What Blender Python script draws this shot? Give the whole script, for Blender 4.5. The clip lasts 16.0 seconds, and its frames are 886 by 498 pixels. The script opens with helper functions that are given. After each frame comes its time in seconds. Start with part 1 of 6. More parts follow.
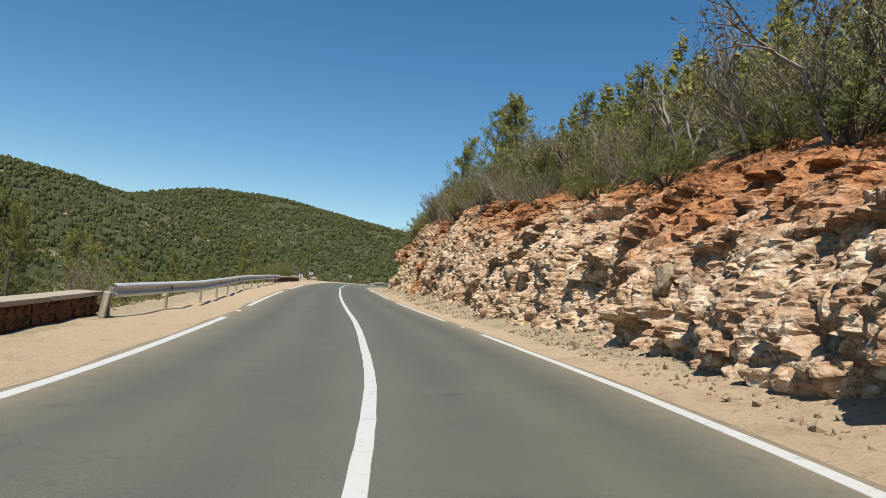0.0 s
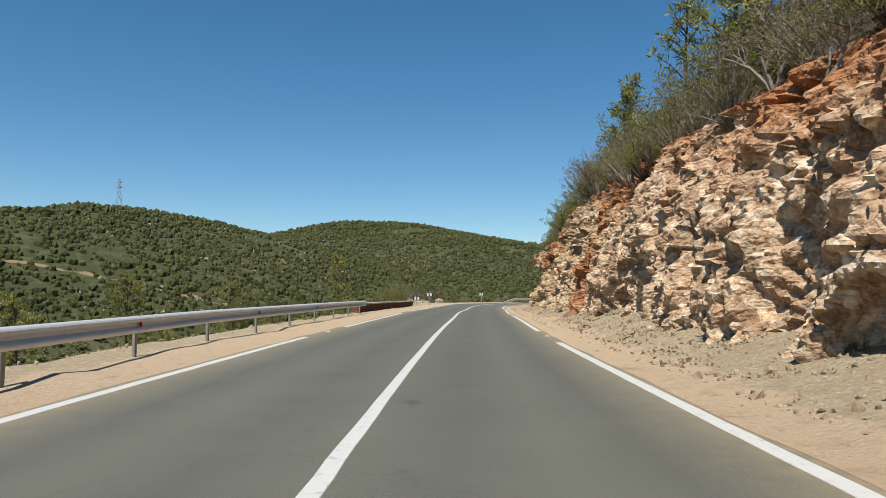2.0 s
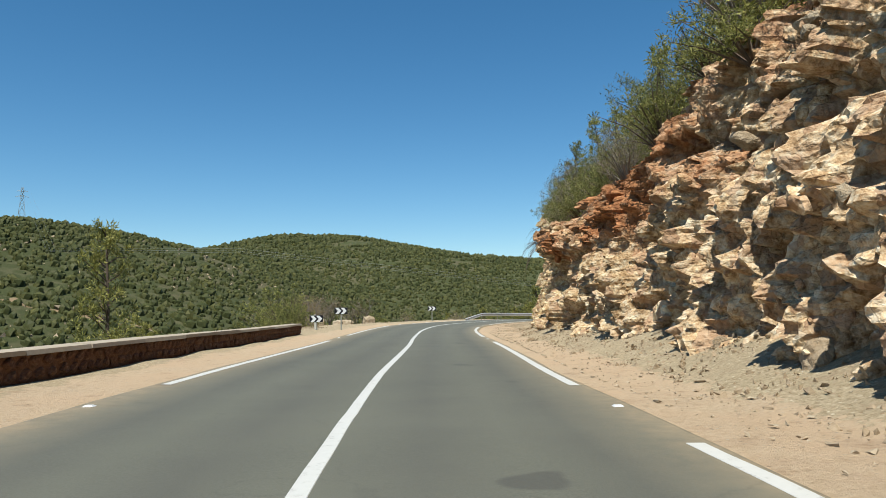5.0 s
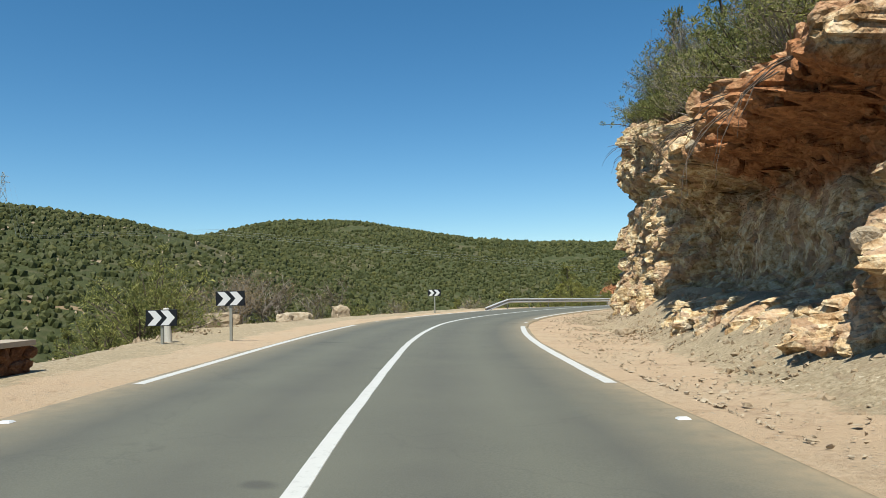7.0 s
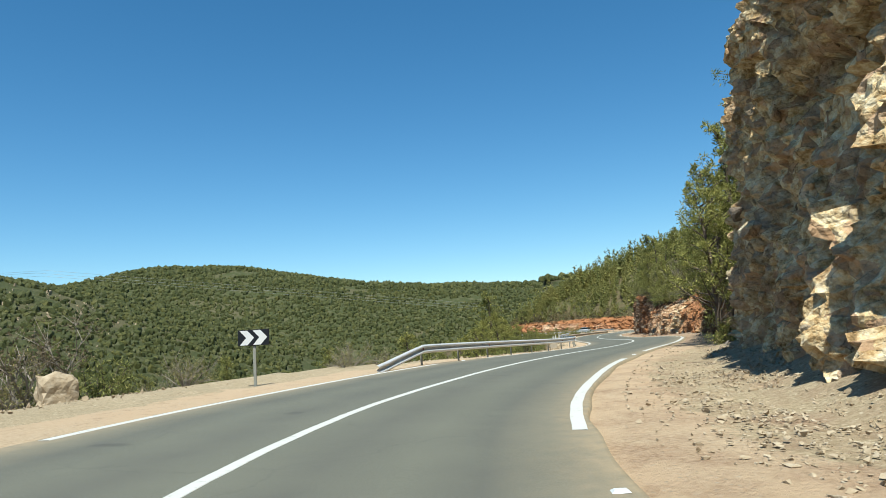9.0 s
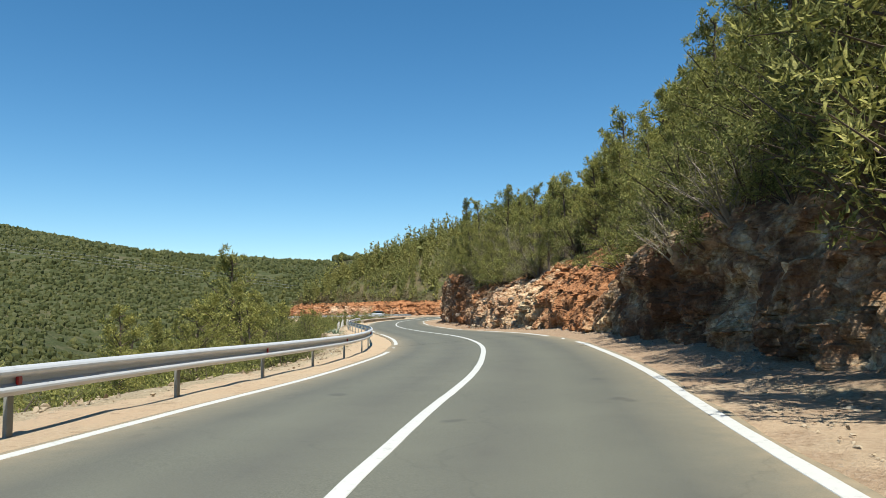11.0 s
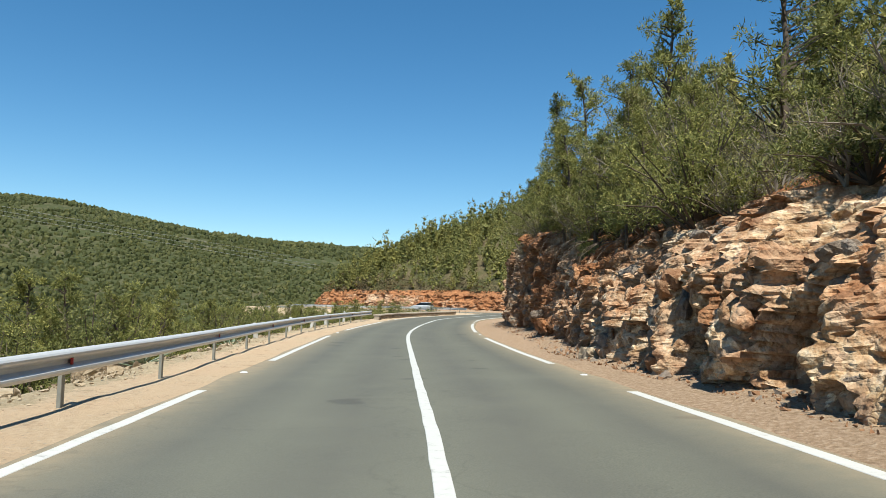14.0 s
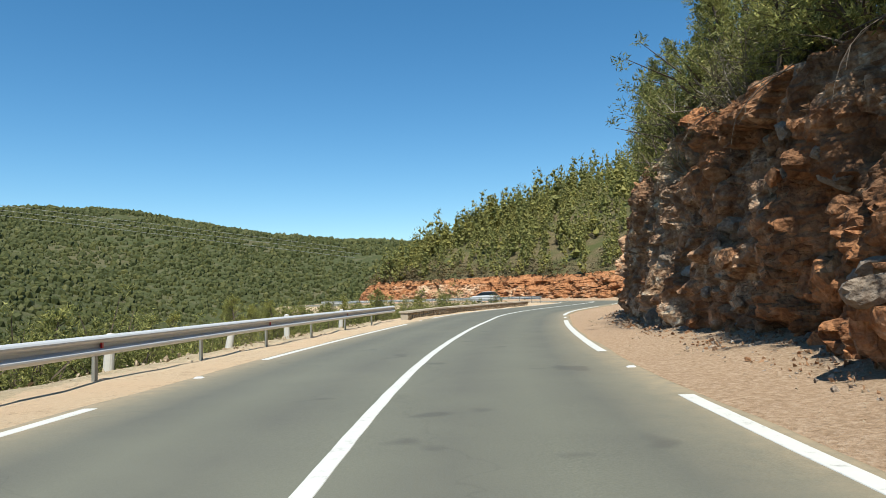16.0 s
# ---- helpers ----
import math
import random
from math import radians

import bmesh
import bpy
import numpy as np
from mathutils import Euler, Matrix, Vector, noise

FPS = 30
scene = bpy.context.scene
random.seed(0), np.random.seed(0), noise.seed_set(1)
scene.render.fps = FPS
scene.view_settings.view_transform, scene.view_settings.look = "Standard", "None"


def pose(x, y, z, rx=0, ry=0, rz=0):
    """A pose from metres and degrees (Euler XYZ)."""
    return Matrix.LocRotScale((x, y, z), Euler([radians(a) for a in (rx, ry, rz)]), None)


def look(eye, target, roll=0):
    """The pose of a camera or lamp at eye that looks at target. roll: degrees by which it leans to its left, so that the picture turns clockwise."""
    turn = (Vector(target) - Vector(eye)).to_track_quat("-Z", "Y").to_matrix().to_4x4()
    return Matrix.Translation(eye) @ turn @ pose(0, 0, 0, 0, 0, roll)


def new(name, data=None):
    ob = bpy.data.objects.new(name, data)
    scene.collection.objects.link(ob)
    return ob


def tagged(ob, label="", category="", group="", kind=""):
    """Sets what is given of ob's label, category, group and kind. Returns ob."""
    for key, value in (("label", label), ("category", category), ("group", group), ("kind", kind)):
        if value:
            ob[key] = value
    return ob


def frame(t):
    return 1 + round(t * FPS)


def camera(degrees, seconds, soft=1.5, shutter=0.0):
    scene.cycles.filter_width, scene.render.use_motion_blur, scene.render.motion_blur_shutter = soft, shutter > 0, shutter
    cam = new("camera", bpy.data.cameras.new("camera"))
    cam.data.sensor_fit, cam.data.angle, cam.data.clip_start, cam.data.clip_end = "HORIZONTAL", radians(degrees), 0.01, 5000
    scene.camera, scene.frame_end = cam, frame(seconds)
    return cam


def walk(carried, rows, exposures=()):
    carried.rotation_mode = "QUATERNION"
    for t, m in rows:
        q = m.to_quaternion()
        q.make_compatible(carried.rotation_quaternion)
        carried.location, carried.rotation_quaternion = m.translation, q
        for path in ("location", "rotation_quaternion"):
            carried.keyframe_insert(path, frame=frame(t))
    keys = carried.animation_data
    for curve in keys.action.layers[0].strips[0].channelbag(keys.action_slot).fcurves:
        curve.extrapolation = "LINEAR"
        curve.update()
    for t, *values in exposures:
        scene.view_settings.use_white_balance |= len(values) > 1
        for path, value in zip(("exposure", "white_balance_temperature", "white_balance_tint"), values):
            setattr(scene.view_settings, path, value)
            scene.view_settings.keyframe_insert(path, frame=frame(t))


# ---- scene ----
cam = camera(64.96, 16.0, soft=0.75)
PATH = [
    (0.0, 0.72, 7.98, 1.21, 93.04, -5.24, -12.69),
    (0.5, 2.11, 13.66, 1.19, 93.37, -3.42, -9.40),
    (1.0, 2.95, 19.51, 1.17, 94.98, -2.52, -5.40),
    (1.5, 3.47, 25.52, 1.15, 95.08, -0.63, -3.20),
    (2.0, 3.86, 31.49, 1.17, 93.83, -0.18, -1.37),
    (2.5, 4.21, 37.42, 1.18, 94.60, 0.17, 1.03),
    (3.0, 4.48, 43.47, 1.18, 94.35, 0.60, 0.96),
    (3.5, 4.66, 49.60, 1.17, 94.85, 1.04, 1.18),
    (4.0, 4.95, 55.62, 1.20, 93.61, 2.35, -2.35),
    (4.2, 5.09, 58.03, 1.21, 94.12, 1.79, -1.85),
    (4.5, 5.41, 61.61, 1.23, 95.23, 1.08, -4.21),
    (5.0, 6.11, 67.52, 1.24, 94.99, 0.92, -5.90),
    (5.5, 6.72, 73.48, 1.23, 94.85, 1.13, -4.92),
    (6.0, 7.14, 79.60, 1.21, 94.90, 1.30, -4.24),
    (6.3, 7.37, 83.38, 1.21, 94.40, 1.60, -4.74),
    (6.5, 7.64, 85.92, 1.20, 94.55, 1.86, -4.97),
    (7.0, 8.34, 92.35, 1.18, 93.84, 1.61, -5.62),
    (7.5, 9.18, 98.61, 1.14, 93.77, 2.25, -5.74),
    (8.0, 9.95, 104.90, 1.10, 96.39, 2.67, -6.99),
    (8.5, 11.02, 111.44, 1.10, 97.29, 3.74, -9.90),
    (9.0, 12.45, 117.71, 1.11, 97.11, 3.60, -14.36),
    (9.2, 13.16, 120.12, 1.13, 96.38, 3.68, -17.00),
    (9.5, 14.31, 123.91, 1.17, 95.63, 1.72, -18.68),
    (10.0, 16.74, 130.05, 1.22, 95.37, 1.20, -24.53),
    (10.5, 19.79, 135.84, 1.24, 95.16, 1.10, -29.18),
    (11.0, 23.15, 141.37, 1.25, 94.89, 1.10, -31.37),
    (11.3, 25.35, 144.82, 1.33, 96.05, 2.58, -31.75),
    (11.5, 26.84, 146.90, 1.30, 95.77, 2.14, -33.86),
    (12.0, 30.42, 152.05, 1.22, 94.34, -0.83, -29.35),
    (12.5, 33.68, 157.02, 1.09, 93.28, -1.94, -30.17),
    (13.0, 36.93, 162.33, 1.06, 93.86, -2.29, -28.21),
    (13.5, 40.13, 167.76, 1.05, 93.97, -1.85, -27.05),
    (14.0, 43.15, 173.26, 1.01, 94.41, -1.28, -25.57),
    (14.5, 45.89, 178.61, 0.90, 94.39, 0.39, -24.43),
    (15.0, 48.36, 183.68, 0.81, 94.30, 1.46, -24.00),
    (15.5, 50.73, 188.69, 0.74, 93.65, 1.60, -22.61),
    (16.0, 52.90, 193.65, 0.68, 93.80, 1.50, -20.10),
]
walk(cam, [(t, pose(x, y, z, rx, ry, rz)) for t, x, y, z, rx, ry, rz in PATH],
     exposures=((0, 0.46, 6500, 9), (2, 0.46, 6480, 9), (3.5, 0.52, 6420, 7), (7, 0.61, 6360, 5), (8, 0.62, 6340, 4), (9, 0.78, 6220, 1), (11.3, 0.78, 6380, 6), (12.2, 0.58, 6380, 6), (13.3, 0.58, 6380, 6), (14, 0.78, 6360, 5), (14.5, 0.86, 6360, 5), (16, 0.8, 6340, 5)))

# ---- light ----
SUN_AZ = radians(197)   # clockwise from +y
SUN_EL = radians(61)
world = bpy.data.worlds.new("sky")
scene.world = world
world.use_nodes = True
wt = world.node_tree
sky = wt.nodes.new("ShaderNodeTexSky")
sky.sky_type = 'NISHITA'
sky.sun_disc = False
sky.sun_elevation = SUN_EL
sky.sun_rotation = SUN_AZ
sky.altitude = 600
sky.air_density = 1.0
sky.dust_density = 0.0
sky.ozone_density = 3.0
tone = wt.nodes.new("ShaderNodeHueSaturation")
tone.inputs["Hue"].default_value = 0.4935
tone.inputs["Saturation"].default_value = 1.25
tone.inputs["Value"].default_value = 1.03
wt.nodes["Background"].inputs["Strength"].default_value = 0.077
wt.links.new(sky.outputs[0], tone.inputs["Color"])
wt.links.new(tone.outputs[0], wt.nodes["Background"].inputs["Color"])
sun_dir = Vector((math.sin(SUN_AZ) * math.cos(SUN_EL), math.cos(SUN_AZ) * math.cos(SUN_EL), math.sin(SUN_EL)))
sun = new("sun", bpy.data.lights.new("sun", 'SUN'))
sun.data.energy = 5.0
sun.data.angle = radians(0.6)
sun.data.color = (1.0, 0.95, 0.86)
sun.matrix_world = look(tuple(sun_dir * 300), (0, 0, 0))

# ---- materials ----
ALBEDO = 0.60


def material(name, rough=0.85, metal=0.0, spec=0.3):
    m = bpy.data.materials.new(name)
    m.use_nodes = True
    b = m.node_tree.nodes["Principled BSDF"]
    b.inputs["Roughness"].default_value = rough
    b.inputs["Metallic"].default_value = metal
    b.inputs["Specular IOR Level"].default_value = spec
    return m, m.node_tree, b


def base_colour(t, b, col):
    """The surface's own colour, brought to its true reflectance."""
    t.links.new(mix(t, 1.0, col, (ALBEDO, ALBEDO, ALBEDO), 'MULTIPLY'), b.inputs["Base Color"])


def node(t, kind, **kw):
    n = t.nodes.new(kind)
    for k, v in kw.items():
        n.inputs[k.replace("_", " ")].default_value = v
    return n


def coords(t, name="Object"):
    return t.nodes.new("ShaderNodeTexCoord").outputs[name]


def noise_tex(t, vec, scale, detail=6.0, rough=0.6):
    n = node(t, "ShaderNodeTexNoise", Scale=scale, Detail=detail, Roughness=rough)
    t.links.new(vec, n.inputs["Vector"])
    return n.outputs["Fac"]


def ramp(t, fac, stops):
    r = t.nodes.new("ShaderNodeValToRGB")
    e = r.color_ramp.elements
    while len(e) < len(stops):
        e.new(0.5)
    for el, (p, c) in zip(e, stops):
        el.position = p
        el.color = (*c, 1) if len(c) == 3 else c
    t.links.new(fac, r.inputs[0])
    return r.outputs[0]


def mix(t, fac, a, b, mode='MIX'):
    n = t.nodes.new("ShaderNodeMix")
    n.data_type = 'RGBA'
    n.blend_type = mode
    for sock, v in ((n.inputs[0], fac), (n.inputs[6], a), (n.inputs[7], b)):
        if hasattr(v, "links"):
            t.links.new(v, sock)
        elif isinstance(v, tuple):
            sock.default_value = (*v, 1)
        else:
            sock.default_value = v
    return n.outputs[2]


def bump(t, b, fac, strength=0.4, dist=0.02):
    n = node(t, "ShaderNodeBump", Strength=strength, Distance=dist)
    t.links.new(fac, n.inputs["Height"])
    t.links.new(n.outputs[0], b.inputs["Normal"])


def attr(t, name):
    n = t.nodes.new("ShaderNodeAttribute")
    n.attribute_name = name
    return n.outputs["Fac"]


def make_asphalt():
    m, t, b = material("asphalt", 0.8, spec=0.35)
    c = coords(t)
    fine = noise_tex(t, c, 60, 3)
    wide = noise_tex(t, c, 0.35, 5)
    base = ramp(t, fine, [(0.3, (0.082, 0.083, 0.068)), (0.7, (0.150, 0.150, 0.124))])
    col = mix(t, ramp(t, wide, [(0.35, (0, 0, 0)), (0.7, (1, 1, 1))]), base, (0.132, 0.132, 0.108))
    tm = node(t, "ShaderNodeMath")
    tm.operation = 'MULTIPLY'
    t.links.new(attr(t, "track"), tm.inputs[0])
    t.links.new(noise_tex(t, c, 0.8, 4), tm.inputs[1])
    col = mix(t, tm.outputs[0], col, (0.078, 0.076, 0.07))
    spot = noise_tex(t, c, 0.9, 2, 0.4)
    col = mix(t, ramp(t, spot, [(0.70, (0, 0, 0)), (0.74, (0.6, 0.6, 0.6))]), col, (0.06, 0.058, 0.054))
    dust = attr(t, "dust")
    n2 = noise_tex(t, c, 4.0, 6)
    dm = node(t, "ShaderNodeMath")
    dm.operation = 'MULTIPLY'
    t.links.new(dust, dm.inputs[0])
    t.links.new(n2, dm.inputs[1])
    col = mix(t, dm.outputs[0], col, (0.42, 0.31, 0.20))
    col = mix(t, 1.0, col, ramp(t, attr(t, "age"), [(0, (1.36, 1.35, 1.26)), (1, (1.52, 1.51, 1.41))]), 'MULTIPLY')
    crk = node(t, "ShaderNodeTexVoronoi", Scale=0.22)
    crk.feature = 'DISTANCE_TO_EDGE'
    wz = node(t, "ShaderNodeTexNoise", Scale=1.3, Detail=6.0)
    t.links.new(c, wz.inputs["Vector"])
    wa = t.nodes.new("ShaderNodeVectorMath")
    wa.operation = 'MULTIPLY_ADD'
    wa.inputs[1].default_value = (1.2, 1.2, 1.2)
    t.links.new(wz.outputs["Color"], wa.inputs[0])
    t.links.new(c, wa.inputs[2])
    t.links.new(wa.outputs[0], crk.inputs["Vector"])
    col = mix(t, ramp(t, crk.outputs["Distance"], [(0.0, (0.18, 0.18, 0.18)), (0.005, (0, 0, 0))]), col, (0.045, 0.044, 0.04))
    base_colour(t, b, col)
    bump(t, b, fine, 0.35, 0.01)
    return m


def make_paint():
    m, t, b = material("road_paint", 0.6, spec=0.4)
    c = coords(t)
    n = noise_tex(t, c, 9, 6, 0.7)
    base_colour(t, b, ramp(t, n, [(0.28, (0.42, 0.41, 0.38)), (0.42, (0.74, 0.73, 0.69)), (0.8, (0.8, 0.79, 0.75))]))
    bump(t, b, noise_tex(t, c, 70, 2), 0.2, 0.005)
    return m


def gravel_colour(t, c):
    """Broken stone chips over dusty earth."""
    wz = node(t, "ShaderNodeTexNoise", Scale=2.4, Detail=5.0)
    t.links.new(c, wz.inputs["Vector"])
    wa = t.nodes.new("ShaderNodeVectorMath")
    wa.operation = 'MULTIPLY_ADD'
    wa.inputs[1].default_value = (0.35, 0.35, 0.35)
    t.links.new(wz.outputs["Color"], wa.inputs[0])
    t.links.new(c, wa.inputs[2])
    v = node(t, "ShaderNodeTexVoronoi", Scale=11.0)
    t.links.new(wa.outputs[0], v.inputs["Vector"])
    sep = t.nodes.new("ShaderNodeSeparateColor")
    t.links.new(v.outputs["Color"], sep.inputs[0])
    f = noise_tex(t, c, 12, 8, 0.75)
    ground = ramp(t, f, [(0.32, (0.30, 0.225, 0.13)), (0.5, (0.53, 0.42, 0.27)), (0.68, (0.76, 0.64, 0.45))])
    stone = mix(t, sep.outputs[0], (0.42, 0.32, 0.20), (0.90, 0.79, 0.60))
    chip = ramp(t, v.outputs["Distance"], [(0.2, (1, 1, 1)), (0.34, (0, 0, 0))])
    some = ramp(t, sep.outputs[1], [(0.45, (0, 0, 0)), (0.55, (1, 1, 1))])
    col = mix(t, mix(t, 1.0, chip, some, 'MULTIPLY'), ground, stone)
    dirt = ramp(t, noise_tex(t, c, 0.9, 6, 0.65), [(0.45, (0, 0, 0)), (0.62, (0.6, 0.6, 0.6))])
    return mix(t, dirt, col, mix(t, f, (0.34, 0.275, 0.17), (0.56, 0.46, 0.31)))


def make_soil():
    m, t, b = material("sandy_soil", 0.95, spec=0.15)
    c = coords(t)
    w = noise_tex(t, c, 0.4, 6)
    f = noise_tex(t, c, 14, 8, 0.7)
    col = ramp(t, f, [(0.25, (0.46, 0.33, 0.20)), (0.5, (0.66, 0.505, 0.34)), (0.75, (0.79, 0.625, 0.445))])
    col = mix(t, ramp(t, w, [(0.38, (0, 0, 0)), (0.6, (0.85, 0.85, 0.85))]), col, (0.68, 0.495, 0.325))
    peb = node(t, "ShaderNodeTexVoronoi", Scale=13.0)
    t.links.new(c, peb.inputs["Vector"])
    where = ramp(t, noise_tex(t, c, 1.1, 4, 0.7), [(0.45, (0, 0, 0)), (0.6, (1, 1, 1))])
    dots = ramp(t, peb.outputs["Distance"], [(0.18, (1, 1, 1)), (0.3, (0, 0, 0))])
    tone_ = mix(t, peb.outputs["Color"], (0.30, 0.22, 0.14), (0.66, 0.58, 0.45))
    col = mix(t, mix(t, 1.0, where, dots, 'MULTIPLY'), col, tone_)
    streak = noise_tex(t, c, 2.2, 8, 0.75)
    col = mix(t, ramp(t, streak, [(0.56, (0, 0, 0)), (0.66, (0.6, 0.6, 0.6))]), col, (0.36, 0.235, 0.14))
    # stone chips thicken towards the rock and the valley edge, with a ragged border
    edge = t.nodes.new("ShaderNodeMath")
    edge.operation = 'MULTIPLY_ADD'
    edge.inputs[1].default_value = 1.1
    t.links.new(noise_tex(t, c, 1.6, 8, 0.75), edge.inputs[0])
    t.links.new(attr(t, "stony"), edge.inputs[2])
    col = mix(t, ramp(t, edge.outputs[0], [(0.95, (0, 0, 0)), (1.12, (1, 1, 1))]), col, gravel_colour(t, c))
    rust = t.nodes.new("ShaderNodeMath")
    rust.operation = 'MULTIPLY_ADD'
    rust.inputs[1].default_value = 1.2
    t.links.new(noise_tex(t, c, 0.9, 8, 0.72), rust.inputs[0])
    t.links.new(attr(t, "earth"), rust.inputs[2])
    brown = ramp(t, f, [(0.3, (0.25, 0.15, 0.085)), (0.5, (0.46, 0.31, 0.20)), (0.7, (0.66, 0.50, 0.36))])
    col = mix(t, ramp(t, rust.outputs[0], [(0.75, (0, 0, 0)), (1.25, (0.85, 0.85, 0.85))]), col, brown)
    base_colour(t, b, col)
    bump(t, b, f, 0.9, 0.06)
    return m


def make_slope():
    m, t, b = material("scrub_soil", 0.95, spec=0.1)
    c = coords(t)
    w = noise_tex(t, c, 0.25, 6)
    f = noise_tex(t, c, 6, 8, 0.7)
    col = ramp(t, f, [(0.3, (0.07, 0.06, 0.03)), (0.5, (0.15, 0.12, 0.065)), (0.75, (0.30, 0.24, 0.15))])
    col = mix(t, ramp(t, w, [(0.45, (0, 0, 0)), (0.6, (0.85, 0.85, 0.85))]), col, (0.085, 0.10, 0.035))
    base_colour(t, b, col)
    bump(t, b, f, 0.8, 0.08)
    return m


def make_forest_floor():
    m, t, b = material("wooded_hill", 0.95, spec=0.1)
    c = coords(t)
    v = node(t, "ShaderNodeTexVoronoi", Scale=0.16)
    t.links.new(c, v.inputs["Vector"])
    w = noise_tex(t, c, 0.012, 6)
    f = noise_tex(t, c, 0.3, 8, 0.75)
    g = ramp(t, v.outputs["Distance"], [(0.1, (0.088, 0.104, 0.042)), (0.5, (0.066, 0.08, 0.032)), (0.8, (0.145, 0.138, 0.074))])
    col = mix(t, ramp(t, f, [(0.3, (0, 0, 0)), (0.75, (0.75, 0.75, 0.75))]), g, (0.12, 0.13, 0.058))
    col = mix(t, ramp(t, w, [(0.56, (0, 0, 0)), (0.62, (0.6, 0.6, 0.6))]), col, (0.18, 0.155, 0.09))
    base_colour(t, b, col)
    bump(t, b, f, 1.0, 1.5)
    return m


def make_rock():
    m, t, b = material("fractured_limestone", 0.92, spec=0.15)
    c = coords(t)
    nz = node(t, "ShaderNodeTexNoise", Scale=1.7, Detail=6.0)
    t.links.new(c, nz.inputs["Vector"])
    wv = t.nodes.new("ShaderNodeVectorMath")
    wv.operation = 'MULTIPLY_ADD'
    t.links.new(nz.outputs["Color"], wv.inputs[0])
    wv.inputs[1].default_value = (0.55, 0.55, 0.55)
    t.links.new(c, wv.inputs[2])
    warped = wv.outputs[0]
    f = noise_tex(t, c, 3.4, 12, 0.74)
    pink = ramp(t, f, [(0.33, (0.20, 0.105, 0.06)), (0.43, (0.55, 0.35, 0.22)), (0.51, (0.83, 0.61, 0.43)), (0.60, (0.99, 0.84, 0.67))])
    ochre = ramp(t, f, [(0.33, (0.21, 0.13, 0.05)), (0.43, (0.56, 0.38, 0.19)), (0.51, (0.82, 0.63, 0.37)), (0.60, (0.98, 0.86, 0.62))])
    base = mix(t, attr(t, "ochre"), pink, ochre)
    red = mix(t, ramp(t, f, [(0.3, (0, 0, 0)), (0.7, (1, 1, 1))]), (0.20, 0.07, 0.033), (0.80, 0.39, 0.18))
    grey = mix(t, ramp(t, f, [(0.3, (0, 0, 0)), (0.7, (1, 1, 1))]), (0.11, 0.09, 0.075), (0.52, 0.46, 0.38))
    n2 = noise_tex(t, c, 1.3, 8, 0.72)
    # every broken stone keeps its own tone
    cell = node(t, "ShaderNodeTexVoronoi", Scale=3.1)
    t.links.new(warped, cell.inputs["Vector"])
    sep = t.nodes.new("ShaderNodeSeparateColor")
    t.links.new(cell.outputs["Color"], sep.inputs[0])
    base = mix(t, ramp(t, sep.outputs[0], [(0.55, (0, 0, 0)), (0.75, (0.75, 0.75, 0.75))]), base, mix(t, f, (0.34, 0.19, 0.11), (0.78, 0.54, 0.36)))

    def masked(name):
        mm = t.nodes.new("ShaderNodeMath")
        mm.operation = 'MULTIPLY_ADD'
        mm.use_clamp = True
        mm.inputs[1].default_value = 2.2
        t.links.new(attr(t, name), mm.inputs[0])
        s = t.nodes.new("ShaderNodeMath")
        s.operation = 'MULTIPLY_ADD'
        s.inputs[1].default_value = 3.0
        s.inputs[2].default_value = -2.4
        t.links.new(n2, s.inputs[0])
        t.links.new(s.outputs[0], mm.inputs[2])
        return mm.outputs[0]
    col = mix(t, masked("grey"), base, grey)
    col = mix(t, masked("red"), col, red)
    # earth brown; under the trees it also paints their shade onto the rock
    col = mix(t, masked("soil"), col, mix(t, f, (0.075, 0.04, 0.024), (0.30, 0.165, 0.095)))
    col = mix(t, 1.0, col, ramp(t, sep.outputs[1], [(0, (0.8, 0.76, 0.72)), (0.4, (1, 1, 1)), (1, (1.14, 1.13, 1.1))]), 'MULTIPLY')
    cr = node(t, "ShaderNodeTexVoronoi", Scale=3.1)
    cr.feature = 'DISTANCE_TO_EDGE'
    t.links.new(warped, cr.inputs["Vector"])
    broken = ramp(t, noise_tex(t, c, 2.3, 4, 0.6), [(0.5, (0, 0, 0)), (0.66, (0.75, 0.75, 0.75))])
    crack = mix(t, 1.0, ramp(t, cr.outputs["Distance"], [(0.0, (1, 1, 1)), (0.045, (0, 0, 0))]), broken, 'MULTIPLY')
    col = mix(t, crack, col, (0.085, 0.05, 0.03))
    isl = t.nodes.new("ShaderNodeNewGeometry").outputs["Random Per Island"]
    col = mix(t, 1.0, col, ramp(t, isl, [(0, (0.82, 0.78, 0.74)), (0.5, (1, 1, 1)), (1, (1.12, 1.1, 1.05))]), 'MULTIPLY')
    base_colour(t, b, col)
    # relief: chips and pits between the joints
    chip = node(t, "ShaderNodeTexVoronoi", Scale=7.5)
    t.links.new(warped, chip.inputs["Vector"])
    h = t.nodes.new("ShaderNodeMath")
    h.operation = 'MULTIPLY_ADD'
    h.inputs[1].default_value = -0.55
    t.links.new(chip.outputs["Distance"], h.inputs[0])
    t.links.new(noise_tex(t, c, 7.0, 4, 0.5), h.inputs[2])
    bump(t, b, h.outputs[0], 1.0, 0.085)
    return m


